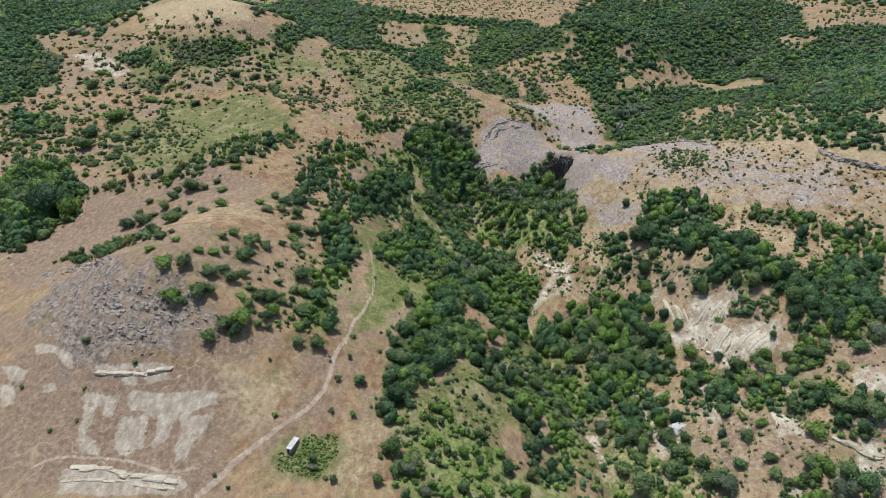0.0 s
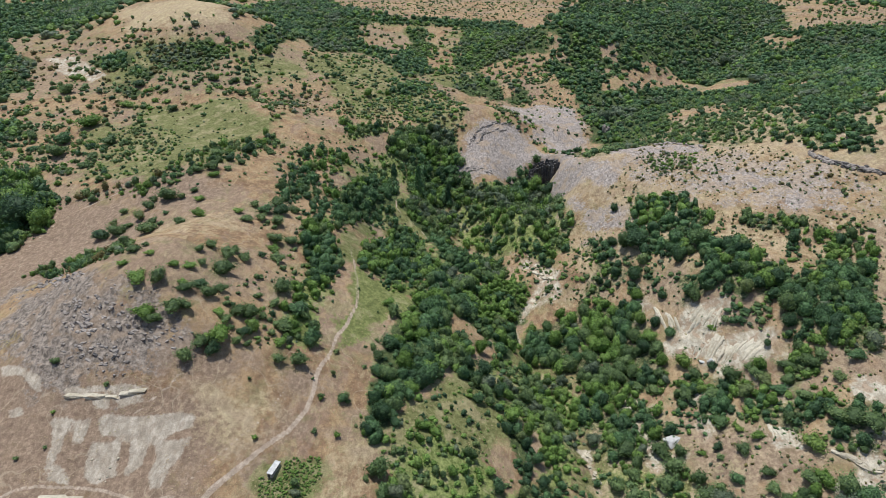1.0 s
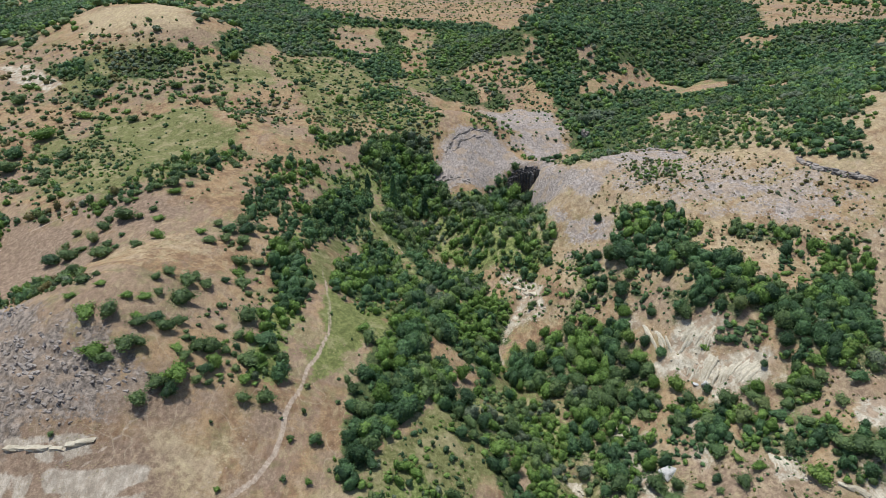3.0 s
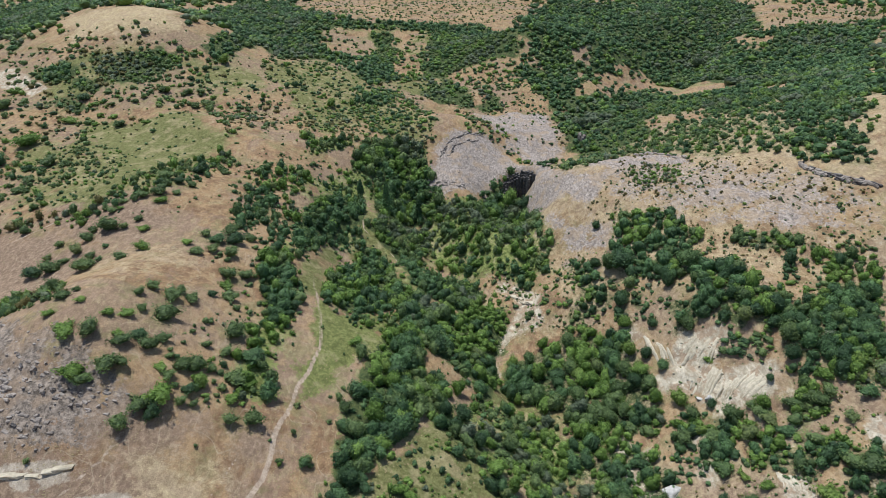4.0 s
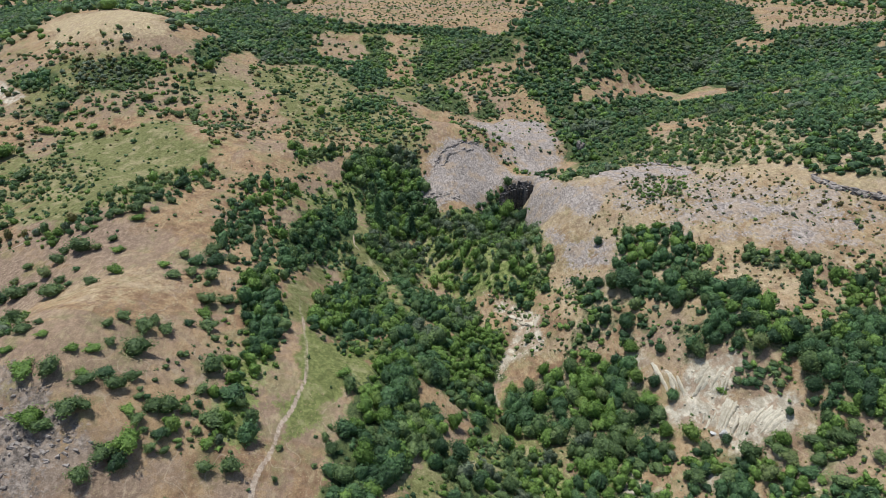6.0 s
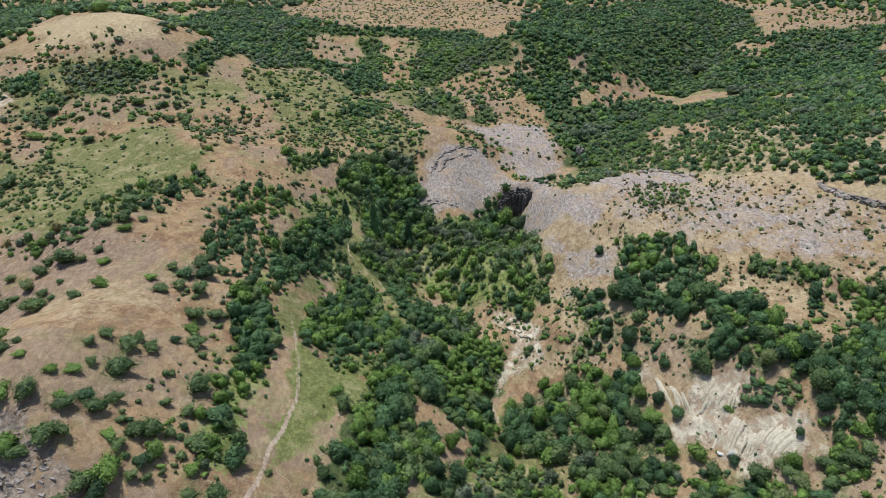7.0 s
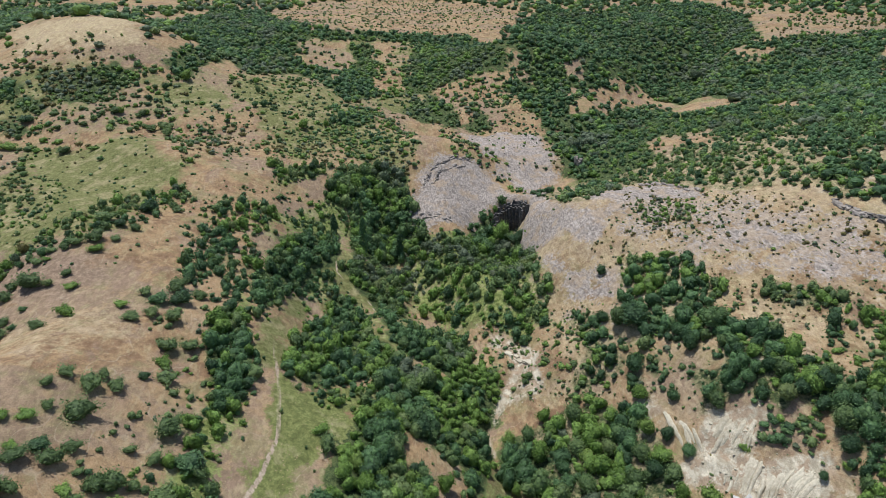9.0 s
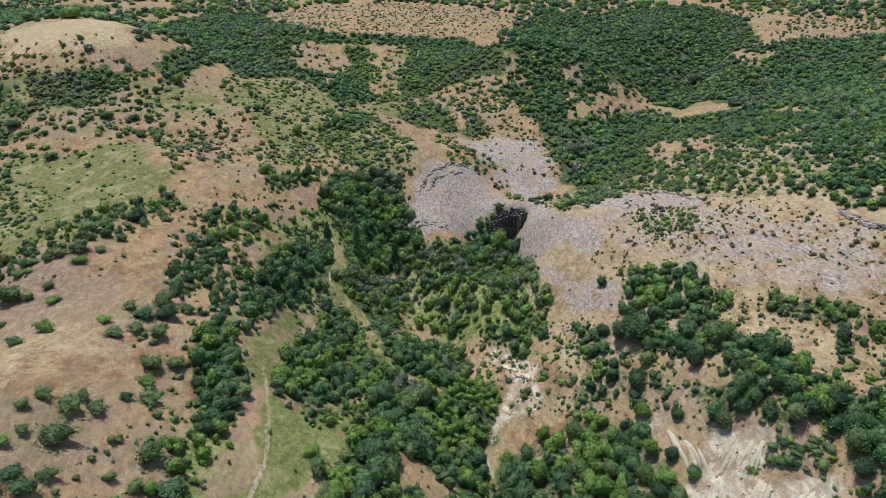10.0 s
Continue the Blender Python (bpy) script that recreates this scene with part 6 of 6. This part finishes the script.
def rib_mesh(seed):
    """A rounded rib of mudstone, 1 m long along x, with a worn back."""
    r = np.random.RandomState(seed)
    bm = bmesh.new()
    rings = []
    for k in range(9):
        t = k / 8
        w = 0.5 * (0.55 + 0.45 * math.sin(math.pi * min(1, t * 1.15 + 0.1))) * r.uniform(0.85, 1.15)
        h = (0.05 + 0.95 * math.sin(math.pi * min(1, 0.03 + 0.97 * t)) ** 0.7) * r.uniform(0.8, 1.1)
        off = r.uniform(-0.12, 0.12)
        rings.append([bm.verts.new((t - 0.5, off + w * math.cos(a), h * max(0, math.sin(a)) ** 1.7 - 0.25)) for a in (0, 0.6, 1.1, 1.57, 2.05, 2.55, math.pi)])
    for a, b in zip(rings, rings[1:]):
        for k in range(6):
            bm.faces.new((a[k], b[k], b[k + 1], a[k + 1]))
    bm.faces.new(rings[0])
    bm.faces.new(rings[-1][::-1])
    bmesh.ops.recalc_face_normals(bm, faces=bm.faces[:])
    for f in bm.faces:
        f.smooth = True
    return mesh_of(bm, "rib", ROCK_PALE)


def rib_fan(top, foot, count, seed, size, label):
    """Ribs of worn mudstone running from one plan line down to another."""
    r = random.Random(seed)
    thing = new("mudstone_ribs")
    cx, cy = (top[0][0] + foot[1][0]) / 2, (top[0][1] + foot[1][1]) / 2
    thing.matrix_world = pose(cx, cy, float(height(np.array([cx]), np.array([cy]))[0]))
    back = thing.matrix_world.inverted()
    meshes = [rib_mesh(seed * 10 + k) for k in range(4)]
    for k in range(count):
        t = (k + r.uniform(0.25, 0.75)) / count
        a = Vector((top[0][0] + (top[1][0] - top[0][0]) * t, top[0][1] + (top[1][1] - top[0][1]) * t))
        b = Vector((foot[0][0] + (foot[1][0] - foot[0][0]) * t, foot[0][1] + (foot[1][1] - foot[0][1]) * t))
        for s0, s1 in ((r.uniform(-0.05, 0.15), r.uniform(0.85, 1.1)),):
            side = Vector((r.uniform(-0.5, 0.5), r.uniform(-0.5, 0.5)))
            p, q = a.lerp(b, s0 + r.uniform(0, 0.08)) + side, a.lerp(b, s1) + side + Vector((r.uniform(-0.8, 0.8), r.uniform(-0.8, 0.8)))
            zp, zq = (float(ground_height(np.array([c.x]), np.array([c.y]))[0]) for c in (p, q))
            run = (q - p).length
            ob = part("rib", r.choice(meshes), thing)
            ob.matrix_basis = back @ pose((p.x + q.x) / 2, (p.y + q.y) / 2, (zp + zq) / 2 - 0.05, 0, -math.degrees(math.atan2(zq - zp, run)), math.degrees(math.atan2(q.y - p.y, q.x - p.x))) @ Matrix.Diagonal((run * 1.1, size * r.uniform(0.6, 1.7), size * 0.75 * r.uniform(0.6, 1.2), 1))
    return tagged(thing, label, "rock ribs")


rib_fan(((87, 174), (98, 169)), ((83, 169), (88, 165)), 13, 1, 1.3, "fan of pale worn mudstone ribs on the bank")
rib_fan(((85, 190), (91, 185)), ((78, 186), (84, 178)), 8, 2, 1.9, "broad pale mudstone ribs above the bank")
rib_fan(((82, 180), (88, 177)), ((78, 176), (82, 170)), 8, 4, 1.2, "pale worn mudstone ribs in the badlands")
rib_fan(((73, 202), (78, 192)), ((75, 190), (77, 185)), 6, 5, 1.3, "pale worn mudstone ribs at the head of the badlands")
rib_fan(((86, 144), (89, 140)), ((86, 138), (89, 135)), 6, 3, 0.9, "pale worn mudstone ribs under the bushes")


# ==== shed ====
def box(size, bevel=0.03):
    bm = bmesh.new()
    bmesh.ops.create_cube(bm, size=1)
    bmesh.ops.scale(bm, vec=size, verts=bm.verts)
    bmesh.ops.bevel(bm, geom=bm.edges[:], offset=bevel, segments=1, affect="EDGES")
    return bm


WHITE_SHEET_M, _, _ = material("white_sheet_roof")
WHITE_SHEET = finish(WHITE_SHEET_M, blend(WHITE_SHEET_M, ramp(WHITE_SHEET_M, wave(WHITE_SHEET_M, 1.5, 5, 0.7), 0.4, 0.7), (0.4, 0.4, 0.4), (0.62, 0.62, 0.61)), 0.5, specular=0.4)
GREY_WALL_M, _, _ = material("grey_board_wall")
GREY_WALL = finish(GREY_WALL_M, blend(GREY_WALL_M, wave(GREY_WALL_M, 4, 4, 0.6, (1, 1, 0.2)), (0.2, 0.19, 0.18), (0.36, 0.35, 0.33)), 0.85)
DARK_OPENING = finish(material("dark_board")[0], (0.05, 0.045, 0.04), 0.8)


def shed():
    thing = new("shed")
    x, y = -34.4, 123.2
    thing.matrix_world = pose(x, y, float(ground_height(np.array([x]), np.array([y]))[0]) - 0.08, 0, 0, 74) @ Matrix.Diagonal((0.62, 0.54, 0.52, 1))
    for name, size, place, mat, label in (
            ("wall", (6.4, 0.12, 2.1), (0, -1.0, 1.05), GREY_WALL, "grey board side wall"), ("wall", (6.4, 0.12, 2.3), (0, 1.0, 1.15), GREY_WALL, "grey board side wall"),
            ("wall", (0.12, 1.88, 2.2), (-3.14, 0, 1.05), GREY_WALL, "grey board end wall"), ("wall", (0.12, 1.88, 2.2), (3.14, 0, 1.05), GREY_WALL, "grey board end wall"),
            ("door", (0.06, 0.8, 1.8), (-3.23, 0.2, 0.95), DARK_OPENING, "dark board door"), ("window", (0.8, 0.06, 0.6), (1.0, -1.09, 1.35), DARK_OPENING, "small dark window")):
        part(name, mesh_of(box(size), name, mat), thing, label).location = place
    bm = bmesh.new()
    rows = 56
    top = [[bm.verts.new((-3.4 + 6.8 * k / rows, yy, 2.34 + 0.09 * (yy / 1.2) + dz + (0.035 if k % 2 else 0.0))) for k in range(rows + 1)] for yy, dz in ((-1.25, 0), (1.25, 0), (1.25, -0.05), (-1.25, -0.05))]
    for a, b in ((0, 1), (1, 2), (2, 3), (3, 0)):
        for k in range(rows):
            bm.faces.new((top[a][k], top[a][k + 1], top[b][k + 1], top[b][k]))
    bmesh.ops.recalc_face_normals(bm, faces=bm.faces[:])
    part("roof", mesh_of(bm, "roof", WHITE_SHEET), thing, "white corrugated sheet roof")
    return tagged(thing, "small grey shed with a white sheet roof beside the track", "shed")


shed()


# ==== poplars and grey willows ====
def poplar(x, y, h, w, seed):
    thing = new("poplar")
    z = float(ground_height(np.array([x]), np.array([y]))[0])
    thing.matrix_world = pose(x, y, z)
    bm = bmesh.new()
    limb(bm, (0, 0, -0.5), (0.1, 0.05, h * 0.55), 0.28, 0.1, 7)
    for k in range(6):
        a = k * 1.1
        limb(bm, (0, 0, h * (0.15 + 0.07 * k)), (w * 0.3 * math.cos(a), w * 0.3 * math.sin(a), h * (0.3 + 0.08 * k)), 0.07, 0.03, 5)
    part("trunk", mesh_of(bm, "trunk", BARK), thing, "straight grey trunk")
    r = np.random.RandomState(seed)
    n = 900
    t = r.uniform(0.06, 1, n)
    rad = w * 0.5 * np.sin(np.clip(t, 0, 1) ** 0.7 * math.pi) ** 0.6 * r.uniform(0.55, 1.1, n) + 0.1
    a = r.uniform(0, 6.283, n)
    at = np.stack([rad * np.cos(a), rad * np.sin(a), t * h], -1)
    nn = np.stack([np.cos(a), np.sin(a), 0.4 + 0 * a], -1) + r.normal(size=(n, 3)) * 0.5
    nn /= np.linalg.norm(nn, axis=1)[:, None]
    u = np.cross(nn, r.normal(size=(n, 3)) * 0.4 + np.array([0.3, 0.3, 0]))
    u /= np.linalg.norm(u, axis=1)[:, None]
    v = np.cross(nn, u)
    s = r.uniform(0.18, 0.4, (n, 1))
    co = np.stack([at - v * s * 1.4, at + u * s, at + v * s * 1.4, at - u * s], 1).reshape(-1, 3)
    part("crown", joined("crown", co, [np.arange(n * 4).reshape(-1, 4)], [LEAF_OAK]), thing, "narrow dark green columnar crown")
    return tagged(thing, "tall narrow dark poplar rising from the valley woods", "poplar tree", "poplars in the valley")


poplar(-4.6, 306.5, 16, 3.2, 1)
poplar(9.6, 317, 11, 2.6, 2)
poplar(-16.1, 313.5, 8, 2.4, 3)

WILLOWS = [plant_model("willow", 580 + k, True, LEAF_GREY) for k in range(2)]
plant_all(WILLOWS, [(69.7, 125.4, 6.0), (-7.9, 121.4, 4.5), (-3.5, 117, 3.5), (100.3, 390, 8.0), (233, 546, 9.0), (45, 155, 4.5)], (0.7, 0.95), "grey-leaved willow beside the stream", "willow", "grey willows", 13)
BIG = [plant_model("tree", 590 + k, True, LEAF_OAK if k else LEAF_LIGHT) for k in range(2)]
plant_all(BIG, [(53, 322, 9.0), (46, 318, 7.5), (58, 314, 6.0), (-148, 241, 15.0), (-156, 247, 13), (-141, 237, 10)], (0.85, 1.05), "broad green tree standing over its neighbours", "tree", "single broad trees", 14)
plant_all(WILLOWS[:1], [(-29.4, 118.6, 2.4)], (0.6, 0.7), "grey-green shrub beside the shed garden", "shrub", "", 15)
for model in WILLOWS + BIG:
    for ob in (*model.children_recursive, model):
        bpy.data.objects.remove(ob)


# ==== water, stones and dry grass ====
def stream_water():
    pts = [(46, 118), (44, 128), (43, 150), (36, 175), (32, 198)]
    xs, ys = [], []
    for (ax, ay), (bx, by) in zip(pts, pts[1:]):
        for k in range(14):
            xs.append(ax + (bx - ax) * k / 14)
            ys.append(ay + (by - ay) * k / 14)
    xs, ys = np.array(xs), np.array(ys)
    xs = xs + 0.7 * value_noise(xs, ys, 6, 91)
    zs = height(xs, ys, False) - 0.1
    bm = bmesh.new()
    rows = []
    for x, y, z in zip(xs, ys, zs):
        w = 0.4 + 0.2 * float(value_noise(x, y, 5, 92))
        rows.append((bm.verts.new((x - w, y, z)), bm.verts.new((x + w, y, z))))
    for a, b in zip(rows, rows[1:]):
        bm.faces.new((a[0], a[1], b[1], b[0]))
    m, _, _ = material("stream_water")
    finish(m, (0.05, 0.06, 0.05), 0.12, wave(m, 3, 3), 0.3, 0.05, 0.6)
    return tagged(new("stream_water", mesh_of(bm, "stream_water", m)), "narrow shallow stream running over pale stones", "water", kind="structure")


stream_water()


def spread_stones(name, outlines, gap, size, mat, label, seed):
    r = np.random.RandomState(seed)
    xs, ys = zip(*[scatter(o, gap, seed + k, 0.8) for k, o in enumerate(outlines)])
    x, y = np.concatenate(xs), np.concatenate(ys)
    z = ground_height(x, y)
    n = len(x)
    s = (size[0] + (size[1] - size[0]) * r.uniform(0, 1, (n, 1)) ** 3) * r.uniform(0.6, 1.3, (n, 3)) * np.array([1, 1, 0.6])
    co = ICO[None] * s[:, None] * r.uniform(0.7, 1.2, (n, len(ICO), 1)) + np.stack([x, y, z], -1)[:, None]
    tris = (ICO_TRIS[None] + (np.arange(n) * len(ICO))[:, None, None]).reshape(-1, 3)
    return tagged(new(name, joined(name, co.reshape(-1, 3), [tris], [mat])), label, "stones", kind="stuff")


spread_stones("scree_stones", [TALUS[k] for k in ("dome", "upper_dome", "right_dome", "shelf", "shelf_low", "below_dome")], 2.4, (0.08, 0.42), ROCK_GREY, "loose grey scree stones on the domes", 1)
spread_stones("hill_stones", [TALUS["hill_rocks"]], 1.7, (0.1, 0.5), ROCK_GREY, "loose grey stones on the hill shoulder", 20)
spread_stones("pale_stones", [PALE["badlands"], PALE["stream_head"], PALE["lower_right"], SLABS["strip_west"]], 1.5, (0.08, 0.5), ROCK_PALE, "loose pale mudstone rubble", 40)


def dry_grass():
    """Tufts of dry grass over the open slopes."""
    r = np.random.RandomState(5)
    n = 26000
    a, d = np.radians(r.uniform(-36, 36, n)), 105 * np.exp(r.uniform(0, math.log(330 / 105), n))
    x, y = d * np.sin(a), d * np.cos(a)
    bare = np.maximum(np.maximum(cover(WOODS, x, y, 2, 1), cover(PALE, x, y, 1, 1)), cover(TALUS, x, y, 3, 2) * 0.9)
    thick = value_noise(x, y, 9, 95) + 0.6 * value_noise(x, y, 3, 96)
    keep = (bare < 0.5) & (thick > -0.1) & (along(TRACK, x, y)[0] > 1.4)
    x, y = x[keep], y[keep]
    z = ground_height(x, y)
    n = len(x)
    at = np.stack([x, y, z - 0.03], -1)
    cos = []
    for k in range(4):
        b = r.uniform(0, 6.283, n)
        ahead = np.stack([np.cos(b), np.sin(b), 0 * b], -1)
        side = np.stack([-np.sin(b), np.cos(b), 0 * b], -1) * r.uniform(0.04, 0.1, (n, 1))
        up = np.array([0, 0, 1.0])
        tip = ahead * r.uniform(0.15, 0.4, (n, 1)) + up * r.uniform(0.04, 0.12, (n, 1))
        root = at - ahead * 0.12 + up * 0.05
        cos.append(np.stack([root - side, root + side, at + tip], 1))
    co = np.concatenate(cos).reshape(-1, 3)
    tint = np.tile(np.repeat(r.uniform(0, 1, n), 3), 4)
    m, _, _ = material("dry_grass")
    colour = blend(m, attribute(m, "tint"), (0.3, 0.22, 0.13), (0.42, 0.33, 0.2))
    colour = blend(m, ramp(m, wave(m, 0.06, 3), 0.5, 0.65, 0, 0.7), colour, (0.2, 0.22, 0.08))
    finish(m, colour, 0.9)
    return tagged(new("dry_grass", joined("dry_grass", co, [np.arange(len(co)).reshape(-1, 3)], [m], tint=tint)), "dry straw-coloured grass tufts on the open slopes", "grass", kind="stuff")


dry_grass()
